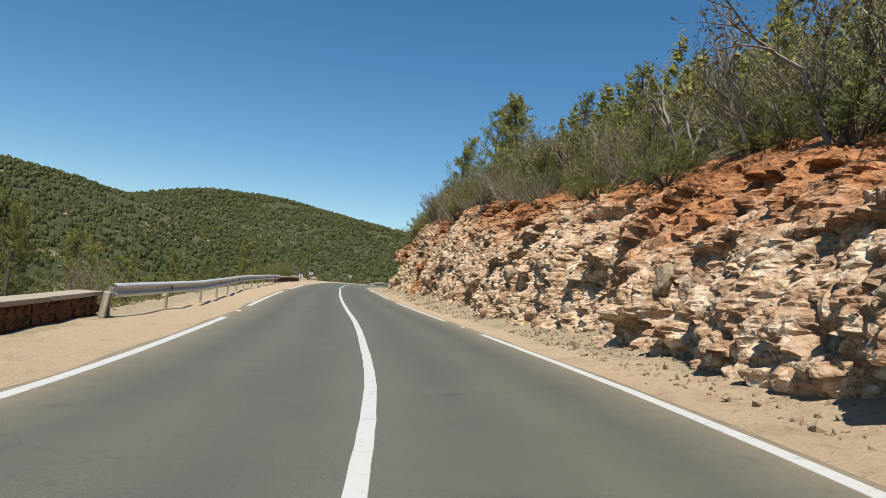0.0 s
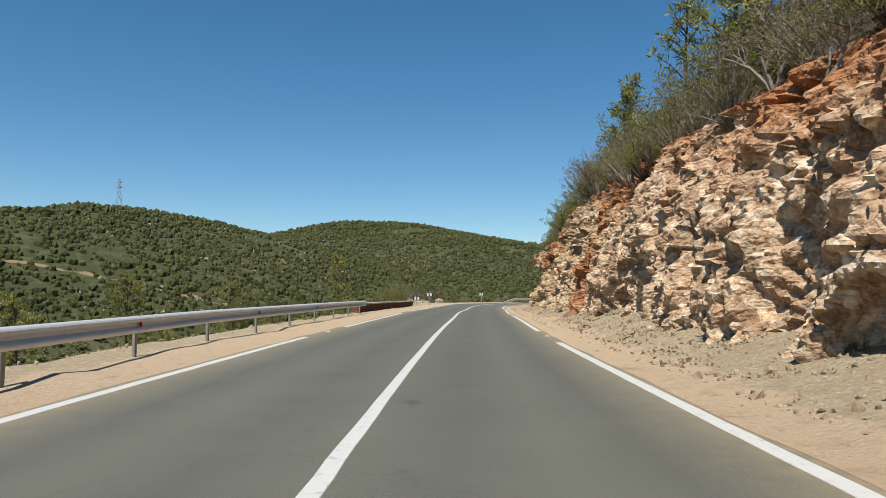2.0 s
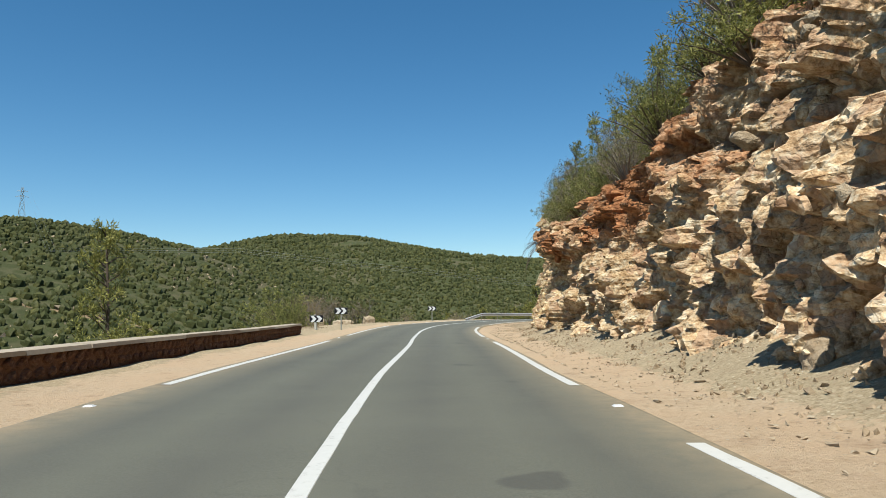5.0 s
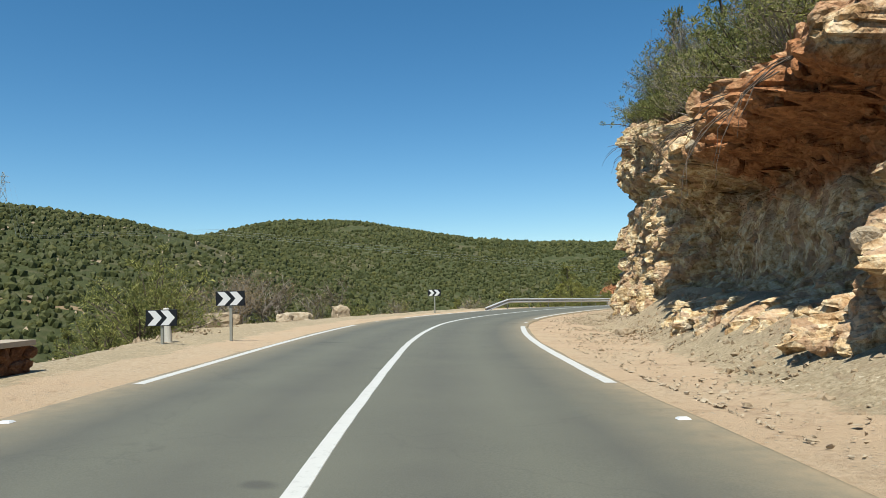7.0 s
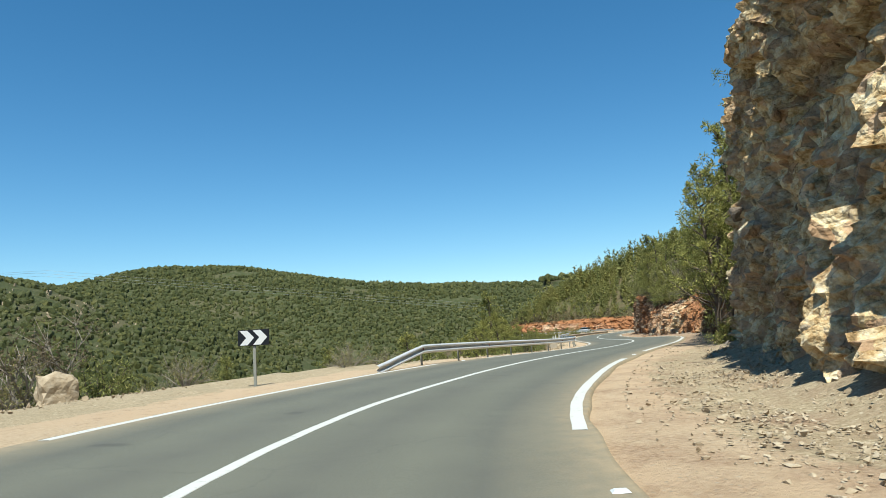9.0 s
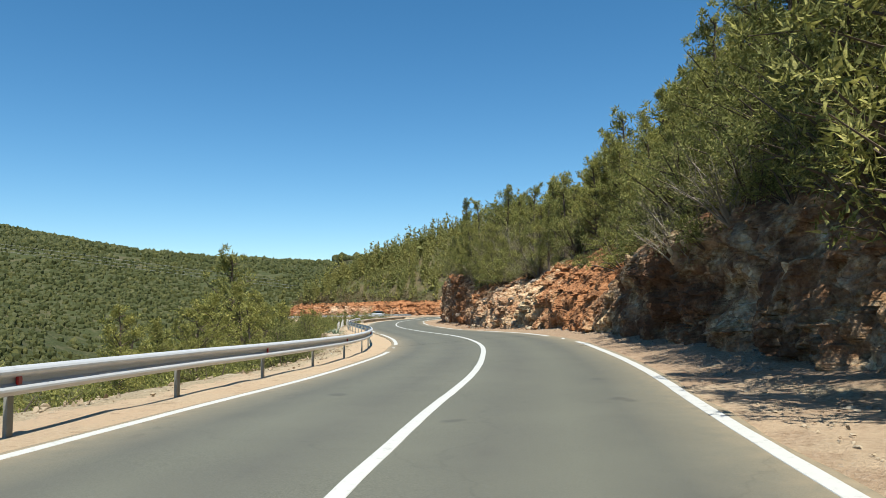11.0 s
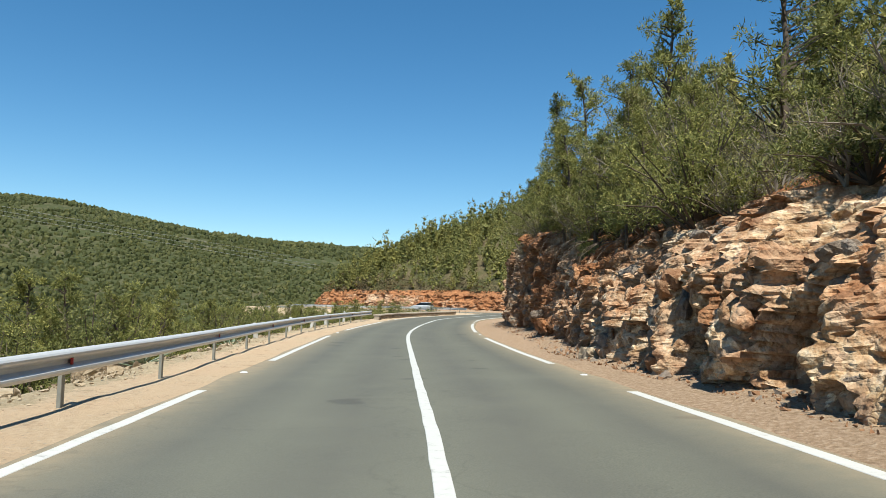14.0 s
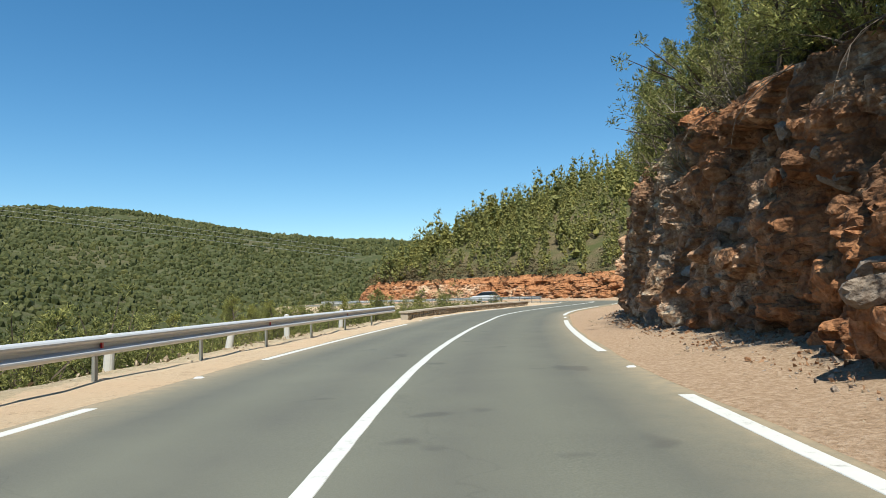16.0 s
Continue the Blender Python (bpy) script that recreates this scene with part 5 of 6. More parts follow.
# ---- loose and built stone ----
def rock_mesh(name, seed, mat, squash=0.75, n=15):
    rd = random.Random(seed)
    bm = bmesh.new()
    for _ in range(n):
        v = Vector((rd.gauss(0, 1), rd.gauss(0, 1), rd.gauss(0, 1))).normalized()
        m = max(abs(c) for c in v)
        v = v / (m ** 0.75)          # towards a block
        k = rd.uniform(0.36, 0.56)
        bm.verts.new((v.x * k, v.y * k, v.z * k * squash))
    r = bmesh.ops.convex_hull(bm, input=bm.verts[:])
    inner = [g for g in r["geom_interior"] if isinstance(g, bmesh.types.BMVert)]
    if inner:
        bmesh.ops.delete(bm, geom=inner, context='VERTS')
    me = bpy.data.meshes.new(name)
    bm.to_mesh(me)
    bm.free()
    me.materials.append(mat)
    return me


def block_mesh(name, seed, mat, squash=0.85, sub=2):
    """An angular broken block: a rough polyhedron with slightly worn faces."""
    rd = random.Random(seed)
    planes = [(Vector((rd.gauss(0, 1), rd.gauss(0, 1), rd.gauss(0, 1))).normalized(), rd.uniform(0.34, 0.52)) for _ in range(11)]
    bm = bmesh.new()
    bmesh.ops.create_icosphere(bm, subdivisions=sub, radius=1.0)
    for v in bm.verts:
        c = v.co.normalized()
        r = min([h / max(c.dot(n), 1e-3) for n, h in planes] + [0.75])
        v.co = c * r + Vector(noise.noise_vector(c * 3.1 + Vector((seed, 0, 0)))) * 0.05 + Vector(noise.noise_vector(c * 8.0 + Vector((seed, 0, 0)))) * 0.025
        v.co.z *= squash
    me = bpy.data.meshes.new(name)
    bm.to_mesh(me)
    bm.free()
    me.materials.append(mat)
    return me


ROCKS = {m.name: [rock_mesh("rock", 900 + 13 * i + 100 * k, m, 0.8, 24) for i in range(6)] for k, m in enumerate((CREAM, RUST, GREYROCK, MASONRY))}


BLOCKS = {m.name: [block_mesh("rock", 300 + 7 * i + 50 * k, m, 0.85, 3) for i in range(6)] for k, m in enumerate((CREAM, RUST, GREYROCK))}


def raw(me):
    v = np.empty(len(me.vertices) * 3)
    me.vertices.foreach_get("co", v)
    return v.reshape(-1, 3), np.array([p.vertices[:] for p in me.polygons])


def rubble(name, xyz, size, mat, label, category, seed, flat=1.0):
    """Many small stones as one mesh."""
    rg = np.random.default_rng(seed)
    temps = [raw(rock_mesh("t", seed * 10 + i, mat, 0.6, 8)) for i in range(5)]
    verts, faces, base = [], [], 0
    for p, k in zip(xyz, size):
        tv, tf = temps[int(rg.integers(5))]
        q = Euler(rg.uniform(0, 6.28, 3)).to_matrix()
        v = tv @ np.array(q).T * (k * rg.uniform(0.6, 1.3, 3) * (1, 1, flat)) + p
        verts.append(v)
        faces.append(tf + base)
        base += len(v)
    me = mesh_of(name, np.concatenate(verts), np.concatenate(faces), (mat,))
    return tagged(new(name, me), label, category, kind="stuff")


def build_rubble():
    rg = np.random.default_rng(31)

    def along(n, s0, s1, a, b, power=1.0):
        s = rg.uniform(s0, s1, n)
        d = np.interp(s, CUT_S, CUT_D) - a - (b - a) * rg.random(n) ** power
        return s, d
    talus = ([0, 40, 60, 100, 118, 130, 145, 160, 190, 210, 240, 260], [0.25, 0.4, 0.7, 0.6, 1.1, 0.9, 0.5, 0.3, 0.25, 0.3, 0.4, 0.4])

    def toe(n, s0, s1, a, b, power=1.0):
        s, d = along(n, s0, s1, a, b, power)
        cut = np.interp(s, CUT_S, CUT_D)
        p = on_road(s, np.maximum(d, 4.4))
        p[:, 2] += np.clip((d - cut + 1.5) / 1.9, 0, 1.3) ** 1.4 * np.interp(s, *talus) - 0.02
        return p
    p = toe(9000, 10, 150, -0.7, 1.5, 1.4)
    rubble("gravel_heap", p, rg.gamma(2.0, 0.028, len(p)) + 0.035, CREAM, "pale broken limestone gravel at the cutting's foot", "gravel", 41)
    p = toe(3000, 150, 250, -0.6, 1.3, 1.6)
    rubble("gravel_heap", p, rg.gamma(2.0, 0.03, len(p)) + 0.03, GREYROCK, "brownish broken stone along the cutting's foot", "gravel", 42)
    # stones rolled out over the shoulder, thickest in a band along the middle
    s = np.concatenate([rg.uniform(60, 106, 900), rg.normal(128, 12, 4200)])
    cut = np.interp(s, CUT_S, CUT_D)
    d = np.clip(cut - 1.9 + rg.normal(0, 0.75, len(s)), 4.15, cut)
    p = on_road(s, d)
    p[:, 2] += np.clip((d - cut + 1.5) / 1.9, 0, 1.3) ** 1.4 * np.interp(s, *talus)
    rubble("stone_spill", p, np.minimum(rg.gamma(1.7, 0.024, len(p)) + 0.025, 0.17), CREAM, "cream stones strewn over the sandy shoulder", "stones", 47, 0.5)
    # red-brown crumbs under the red rock
    s, d = along(2600, 186, 246, -0.4, 1.1, 1.3)
    cut = np.interp(s, CUT_S, CUT_D)
    p = on_road(s, np.maximum(d, 4.3))
    p[:, 2] += np.clip((d - cut + 1.5) / 1.9, 0, 1.3) ** 1.4 * np.interp(s, *talus)
    rubble("earth_crumbs", p, np.minimum(rg.gamma(1.7, 0.024, len(p)) + 0.02, 0.16), RUST, "red-brown crumbled earth and stone at the rock's foot", "rubble", 48)
    s = np.concatenate([rg.uniform(25, 110, 700), rg.uniform(112, 140, 600), rg.uniform(150, 245, 1500)])
    d = -np.interp(s, [100, 112, 125, 140, 150], [6.3, 6.6, 7.6, 6.4, 5.6]) - rg.random(len(s)) * 2.0
    d = d - shelf(s) * rg.random(len(s)) * 6
    p = on_road(s, d)
    p[:, 2] -= verge_drop(s, d)
    rubble("verge_stones", p, rg.gamma(2.0, 0.035, len(p)) + 0.03, CREAM, "pale stones scattered on the valley verge", "stones", 43)


build_rubble()


def cliff_blocks():
    """Single blocks that stand out of the face."""
    rg = np.random.default_rng(51)
    spots = []
    for lo, hi, count in ((12, 66, 70), (76, 142, 120), (189, 240, 280)):
        for s, u in zip(rg.uniform(lo, hi, count), rg.uniform(0.03, 0.97, count)):
            spots.append((s, u))
    S, U = np.array(spots).T
    d, z, _ = face_shape(S, U)
    r = relief(np.stack([S, d, z], 1), S)
    size = rg.gamma(3.0, 0.08, len(S)) + 0.12
    size = np.minimum(np.where(S > 188, size * rg.uniform(0.7, 1.3, len(S)), size * 0.8), 0.5)
    red, grey = stains(np.stack([S, d, z], 1), S, U, _)
    red = np.where(S > 184, rg.random(len(S)) * 0.7, red)
    d = d - r * np.clip(U * 5 + 0.5, 0.2, 1) + size * 0.28
    p = on_road(S, np.maximum(d, 4.5 + size * 0.4), z + r * 0.05)
    for i in range(len(S)):
        kind = "rusty_limestone" if red[i] > (0.4 if S[i] > 188 else 0.55) else "grey_limestone" if grey[i] > 0.5 or S[i] > 188 else "cream_limestone"
        ob = new("rock", BLOCKS[kind][int(rg.integers(6))])
        ob.matrix_basis = pose(*p[i], *rg.uniform(-25, 25, 2), float(rg.uniform(0, 360))) @ Matrix.Diagonal((*(size[i] * rg.uniform(0.7, 1.4, 3)), 1))
        ob.parent = cliff


cliff_blocks()


def cliff_rubble():
    rg = np.random.default_rng(57)
    n = 2600
    S = np.concatenate([rg.uniform(8, 66, 900), rg.uniform(66, 148, 800), rg.uniform(188, 250, 700), rg.uniform(156, 188, 200)])
    U = rg.uniform(0.0, 1.03, n)
    d, z, back = face_shape(S, U)
    P3 = np.stack([S, d, z], 1)
    r = relief(P3, S)
    size = rg.gamma(2.2, 0.075, n) + 0.07
    size = size * np.where((S > 156) & (S < 188), 0.6, 1.0) * np.interp(S, [8, 50, 66, 95, 140], [0.5, 0.5, 0.7, 0.8, 0.7])
    hollow = ((S > 106) & (S < 120) & (z > 1.2) & (z < 3.5)) | ((S > 102) & (S < 107) & (z > 2.4) & (z < 4.3)) | ((S > 122) & (S < 137) & (z > 4.2) & (z < 6.0))
    size = np.where(hollow, size * 0.3, size)
    d = d - r * np.clip(U * 5 + 0.5, 0.2, 1) + size * 0.3
    p = on_road(S, np.maximum(d, 4.35 + size * 0.5), z + r * 0.05)
    red, grey = stains(P3, S, U, back)
    temps = [raw(block_mesh("t", 700 + i, ROCK, 1.2, 2)) for i in range(9)]
    verts, faces, ra, ga, oa, sa, base = [], [], [], [], [], [], 0
    so = soil_shade_of(P3, S) * 0.9
    oc = ochre_of(S)
    for i in range(n):
        tv, tf = temps[int(rg.integers(9))]
        q = Euler((rg.normal(0, 0.45), rg.normal(0, 0.45), radians(bearing(S[i])) + rg.normal(0, 0.5))).to_matrix()
        v = (tv * (size[i] * rg.uniform(0.7, 1.7, 3))) @ np.array(q).T + p[i]
        verts.append(v)
        faces.append(tf + base)
        base += len(v)
        ra.append(np.full(len(v), red[i]))
        ga.append(np.full(len(v), grey[i]))
        oa.append(np.full(len(v), oc[i]))
        sa.append(np.full(len(v), so[i]))
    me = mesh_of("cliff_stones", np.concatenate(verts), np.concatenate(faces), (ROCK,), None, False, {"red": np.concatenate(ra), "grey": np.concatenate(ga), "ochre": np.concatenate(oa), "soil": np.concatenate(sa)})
    ob = tagged(new("cliff_stones", me), "broken cream and rusty stone blocks in the cutting", kind="stuff")
    ob.parent = cliff


cliff_rubble()


def boulder(s, d, dims, turn, label, sub=2):
    bm = bmesh.new()
    bmesh.ops.create_icosphere(bm, subdivisions=3, radius=0.5)
    for v in bm.verts:
        c = v.co.normalized()
        m = max(abs(c.x), abs(c.y), abs(c.z))
        v.co = c * (0.5 / m ** 0.8) + Vector(noise.noise_vector(c * 1.7 + Vector((s, d, 0)))) * 0.12 + Vector(noise.noise_vector(c * 5 + Vector((s, 0, 0)))) * 0.035
        v.co.z = max(v.co.z, -0.42)
        v.co = Vector((v.co.x * dims[0], v.co.y * dims[1], (v.co.z + 0.40) * dims[2]))
    me = bpy.data.meshes.new("boulder")
    bm.to_mesh(me)
    bm.free()
    me.materials.append(CREAM)
    ob = new("boulder", me)
    x, y, z = on_road(s, d)
    z = z - (float(verge_drop(s, d)) if d < 0 else 0.0)
    ob.matrix_basis = pose(x, y, z - 0.06, 0, 0, bearing(s) + turn)
    return tagged(ob, label, "boulder", "boulders on the verge")


for args in ((122.6, -9.0, (1.1, 0.75, 0.68), 40, "cream limestone boulder with an orange-stained side"),
             (124.6, -9.7, (1.05, 0.66, 0.6), 10, "cream limestone boulder with an orange-stained side"),
             (132.6, -12.4, (0.95, 0.75, 0.65), 10, "white limestone boulder beside a bare shrub"),
             (134.6, -13.3, (1.75, 0.85, 0.75), 15, "long flat white limestone boulder on the verge"),
             (140.0, -14.0, (1.15, 0.9, 1.1), 60, "upright cream boulder on the verge"),
             (202.5, -6.9, (1.0, 0.7, 0.6), 20, "large pale boulder behind the guard rail"),
             (201.3, -7.1, (0.6, 0.6, 0.75), 50, "pale boulder with an orange side behind the guard rail"),
             (190.5, -6.6, (0.6, 0.5, 0.4), 20, "pale boulder behind the guard rail"),
             (197.0, -6.6, (0.5, 0.4, 0.3), 70, "pale boulder behind the guard rail"),
             (183.5, -6.3, (0.8, 0.5, 0.36), 5, "flat sandy boulder behind the guard rail"),
             (203.6, 4.75, (0.75, 0.5, 0.5), 25, "pale fallen block at the foot of the dark rock"),
             (204.8, 4.9, (0.5, 0.45, 0.42), 70, "pale fallen block at the foot of the dark rock"),
             (187.2, 4.6, (0.6, 0.35, 0.4), 15, "cream fallen block at the cutting's foot"),
             (118.2, 6.6, (0.5, 0.4, 0.3), 35, "cream fallen block on the gravel"),
             (57.5, 5.6, (0.5, 0.4, 0.3), 35, "cream fallen block on the gravel")):
    boulder(*args)


def stone_wall(s0, s1, d, h, label, core=None, kind="red_brown_masonry"):
    e = new("stone_wall")
    x, y, z = on_road((s0 + s1) / 2, d)
    e.location = (x, y, z)

    def shift(p):
        return p - np.array([x, y, z])
    n = int((s1 - s0) / 1.0) + 1
    s = np.linspace(s0, s1, n)
    prof = [(-0.20, -0.5), (-0.20, h - 0.1), (0.20, h - 0.1), (0.20, -0.5)]
    v = np.concatenate([on_road(s, d + a, b)[:, None] for a, b in prof], 1).reshape(-1, 3)
    f = [[i * 4 + k, i * 4 + (k + 1) % 4, (i + 1) * 4 + (k + 1) % 4, (i + 1) * 4 + k] for i in range(n - 1) for k in range(4)]
    f += [[0, 3, 2, 1], [(n - 1) * 4 + k for k in range(4)]]
    part_mesh("core", mesh_of("core", shift(v), f, (core or MASONRY,)), e)
    # coping in poured lengths
    a = s0 - 0.05
    rg = np.random.default_rng(int(s0 + 500))
    while a < s1:
        b = min(a + rg.uniform(2.2, 3.4), s1 + 0.05)
        m = 6
        ss = np.linspace(a, b - 0.02, m)
        pr = [(-0.29, h - 0.1), (-0.28, h - 0.01), (-0.25, h), (0.25, h), (0.28, h - 0.01), (0.29, h - 0.1)]
        v = np.concatenate([on_road(ss, d + q + rg.normal(0, 0.008), w + rg.normal(0, 0.006))[:, None] for q, w in pr], 1).reshape(-1, 3)
        f = [[i * 6 + k, i * 6 + (k + 1) % 6, (i + 1) * 6 + (k + 1) % 6, (i + 1) * 6 + k] for i in range(m - 1) for k in range(6)]
        fe = [[0, 5, 4, 1], [1, 4, 3, 2], [(m - 1) * 6 + k for k in (0, 1, 4, 5)], [(m - 1) * 6 + k for k in (1, 2, 3, 4)]]
        part_mesh("coping_slab", mesh_of("coping_slab", shift(v), f + fe, (CONCRETE,)), e)
        a = b
    # face stones towards the road
    zlev = 0.0
    while zlev < h - 0.14:
        rh = (h - 0.1) / 2
        q = s0
        while q < s1 - 0.1:
            w = float(rg.uniform(0.28, 0.48))
            ob = new("stone", ROCKS[kind][int(rg.integers(6))])
            c = shift(on_road(q + w / 2, d + 0.19, zlev + rh / 2))
            ob.matrix_basis = pose(*c, float(rg.uniform(-8, 8)), float(rg.uniform(-8, 8)), bearing(q) + 90 + float(rg.uniform(-6, 6))) @ Matrix.Diagonal((w * 1.0, 0.16, rh * 1.25, 1))
            ob.parent = e
            q += w
        zlev += rh
    return tagged(e, label, "wall")


stone_wall(-3, 27.6, -6.35, 0.52, "low red-brown masonry parapet wall with pale coping")
stone_wall(77.2, 107, -6.35, 0.55, "low red-brown masonry parapet wall with pale coping")
stone_wall(244.5, 272, -5.0, 0.42, "low pale stone parapet along the bend", CONCRETE, "cream_limestone")


# ---- guard rails ----
W_PROFILE = [(0.0, 0.425), (0.035, 0.435), (0.065, 0.455), (0.082, 0.48), (0.08, 0.505), (0.06, 0.53), (0.0, 0.565), (0.0, 0.615), (0.06, 0.65), (0.08, 0.675), (0.082, 0.70), (0.065, 0.725), (0.035, 0.745), (0.0, 0.755)]


def guard_rail(s0, s1, line, label, ramp_in=0.0, reflect=2):
    e = new("guard_rail")
    ss, ds = zip(*line)
    x, y, z = on_road(s0, float(np.interp(s0, ss, ds)))
    e.location = (x, y, z)
    org = np.array([x, y, z])

    def shown(s):
        return np.interp(s, ss, ds)
    # beams, lapped every 4 m
    a = s0
    k = 0
    while a < s1 - 0.5:
        b = min(a + 4.0, s1)
        m = 6
        s = np.linspace(a - 0.1, b + 0.06, m)
        drop = np.interp(s, [s0, s0 + max(ramp_in, 0.01)], [0.55 if ramp_in else 0, 0])
        lap = 0.004 if k % 2 else 0.0
        out = [on_road(s, shown(s) + q + lap, 0)[:, None] + np.stack([0 * s, 0 * s, w - drop], -1)[:, None] for q, w in W_PROFILE]
        back = [on_road(s, shown(s) + q + lap - 0.006, 0)[:, None] + np.stack([0 * s, 0 * s, w - drop], -1)[:, None] for q, w in W_PROFILE[::-1]]
        v = np.concatenate(out + back, 1).reshape(-1, 3) - org
        n = len(W_PROFILE) * 2
        f = [[i * n + j, i * n + (j + 1) % n, (i + 1) * n + (j + 1) % n, (i + 1) * n + j] for i in range(m - 1) for j in range(n)]
        part_mesh("beam", mesh_of("beam", v, f, (STEEL,)), e)
        # post with a spacer block
        if not (ramp_in and a < s0 + ramp_in * 0.5):
            bm = bmesh.new()
            box(bm, (0.055, 0.10, 1.05), (0, 0, 0.16), bevel=0.006)
            box(bm, (0.05, 0.09, 0.14), (0.055, 0, 0.59), bevel=0.005)
            post = part("post", bm, POSTSTEEL, e)
            c = on_road(a, float(shown(a)) - 0.085) - org
            post.matrix_basis = pose(*c, 0, 0, bearing(a))
            if k % reflect == 1:
                bm = bmesh.new()
                vs = [bm.verts.new(q) for q in ((0.02, -0.05, 0.545), (0.02, 0.03, 0.545), (0.02, 0.045, 0.59), (0.02, 0.03, 0.635), (0.02, -0.05, 0.635))]
                face = bm.faces.new(vs)
                r = bmesh.ops.extrude_face_region(bm, geom=[face])
                bmesh.ops.translate(bm, vec=(0.03, 0, 0), verts=[g for g in r["geom"] if isinstance(g, bmesh.types.BMVert)])
                bmesh.ops.recalc_face_normals(bm, faces=bm.faces)
                rf = part("reflector", bm, RED, e, "small red reflector")
                rf.matrix_basis = pose(*(on_road(a, float(shown(a))) - org), 0, 0, bearing(a) + 15)
        a = b
        k += 1
    return tagged(e, label, "guard rail", "guard rails")


RAIL_1 = [(26, -5.7), (29, -5.45), (34, -4.95), (40, -5.05), (50, -5.4), (76, -5.65)]
RAIL_2 = [(143, -4.05), (153, -4.3), (160, -4.75), (166, -4.65), (175, -4.5), (187, -4.6), (200, -4.75), (212, -4.95), (226, -5.15), (246, -5.2)]
guard_rail(27.0, 76.5, RAIL_1, "galvanised steel guard rail on slim posts")
guard_rail(143, 243.5, RAIL_2, "galvanised steel guard rail with red reflectors", 4.0)
guard_rail(288, 330, [(288, -5.2), (330, -5.2)], "galvanised steel guard rail on the far bend")

# end block of the first rail
bm = bmesh.new()
box(bm, (0.10, 0.45, 0.62), (0, 0, 0.27), (0, 0, 0), bevel=0.03)
me = bpy.data.meshes.new("rail_end_block")
bm.to_mesh(me)
bm.free()
me.materials.append(CONCRETE)
ob = new("rail_end_block", me)
ob.matrix_basis = pose(*on_road(26.8, -5.78), 0, 8, bearing(26.8) + 25)
tagged(ob, "weathered upright concrete slab ending the guard rail", "slab")


# ---- signs and markers ----
def chevron_sign(x, y, height, facing, label, w=0.86, h=0.43):
    e = new("chevron_sign")
    z = float(land(np.array([x]), np.array([y]))[0])
    e.matrix_basis = pose(x, y, z, 0, 0, facing)
    bm = bmesh.new()
    box(bm, (w, 0.03, h), (0, 0, height - h / 2), bevel=0.008)
    board = part("board", bm, SIGN_BLACK, e, "black sign board")
    for k in (0, 1):
        bm = bmesh.new()
        x0 = -w * 0.44 + k * w * 0.42
        arm, tip = w * 0.25, w * 0.21
        top, bot, mid = height - 0.02, height - h + 0.02, height - h / 2
        prof = [(x0, top), (x0 + arm, top), (x0 + arm + tip, mid), (x0 + arm, bot), (x0, bot), (x0 + tip, mid)]
        up = [bm.verts.new((a, -0.019, b)) for a, b in prof]
        for q in ((0, 1, 2, 5), (5, 2, 3, 4)):
            bm.faces.new([up[i] for i in q])
        r = bmesh.ops.extrude_face_region(bm, geom=bm.faces[:])
        bmesh.ops.translate(bm, vec=(0, 0.003, 0), verts=[g for g in r["geom"] if isinstance(g, bmesh.types.BMVert)])
        bmesh.ops.recalc_face_normals(bm, faces=bm.faces)
        part("chevron", bm, SIGN_WHITE, board, "white chevron")
    bm = bmesh.new()
    box(bm, (0.08, 0.045, height + 0.1), (0, 0.045, (height - 0.1) / 2 - 0.05), bevel=0.004)
    part("post", bm, POSTSTEEL, e, "steel post")
    return tagged(e, label, "road sign", "bend signs")


chevron_sign(2.75, 111.4, 0.92, -12, "low black and white chevron sign on a short post")
chevron_sign(4.2, 113.0, 1.41, -10, "black and white chevron sign on a steel post")
chevron_sign(12.2, 137.3, 1.48, -18, "black and white chevron sign on a steel post")


def bollard(x, y, z, h, lean, label="white painted round concrete marker post"):
    bm = bmesh.new()
    tube(bm, [(0, 0, -0.15), (0, 0, 0.1), (0, 0, h - 0.14), (0, 0, h - 0.03), (0, 0, h)], (0.1, 0.1, 0.088, 0.085, 0.05), 14)
    me = bpy.data.meshes.new("marker_post")
    bm.to_mesh(me)
    bm.free()
    me.materials.append(WHITE)
    ob = new("marker_post", me)
    ob.matrix_basis = pose(x, y, z, lean[0], lean[1], 0)
    return tagged(ob, label, "marker post", "marker posts")


for s, d, h, lean in ((114.0, -6.7, 0.95, (0, -4)), (213.5, -6.0, 0.62, (4, -8)), (221.0, -6.1, 0.7, (0, 3)), (226.5, -6.1, 0.62, (0, 10)), (231.5, -6.3, 0.75, (0, 0)), (238.0, -6.4, 0.75, (2, 3))):
    bollard(*on_road(s, d), h, lean, "leaning white concrete marker post behind the rail" if s > 150 else "white painted round concrete marker post")


def road_stud(s, d):
    bm = bmesh.new()
    v = [bm.verts.new(p) for p in ((-.07, -.06, 0), (.07, -.06, 0), (.07, .06, 0), (-.07, .06, 0), (-.045, -.03, .02), (.045, -.03, .02), (.045, .03, .02), (-.045, .03, .02))]
    for q in ((4, 5, 6, 7), (0, 1, 5, 4), (1, 2, 6, 5), (2, 3, 7, 6), (3, 0, 4, 7)):
        bm.faces.new([v[i] for i in q])
    me = bpy.data.meshes.new("road_stud")
    bm.to_mesh(me)
    bm.free()
    me.materials.append(SIGN_WHITE)
    ob = new("road_stud", me)
    ob.matrix_basis = pose(*on_road(s, d, 0.026), 0, 0, bearing(s))
    return tagged(ob, "small white reflective road stud on asphalt", "road stud", "road studs")


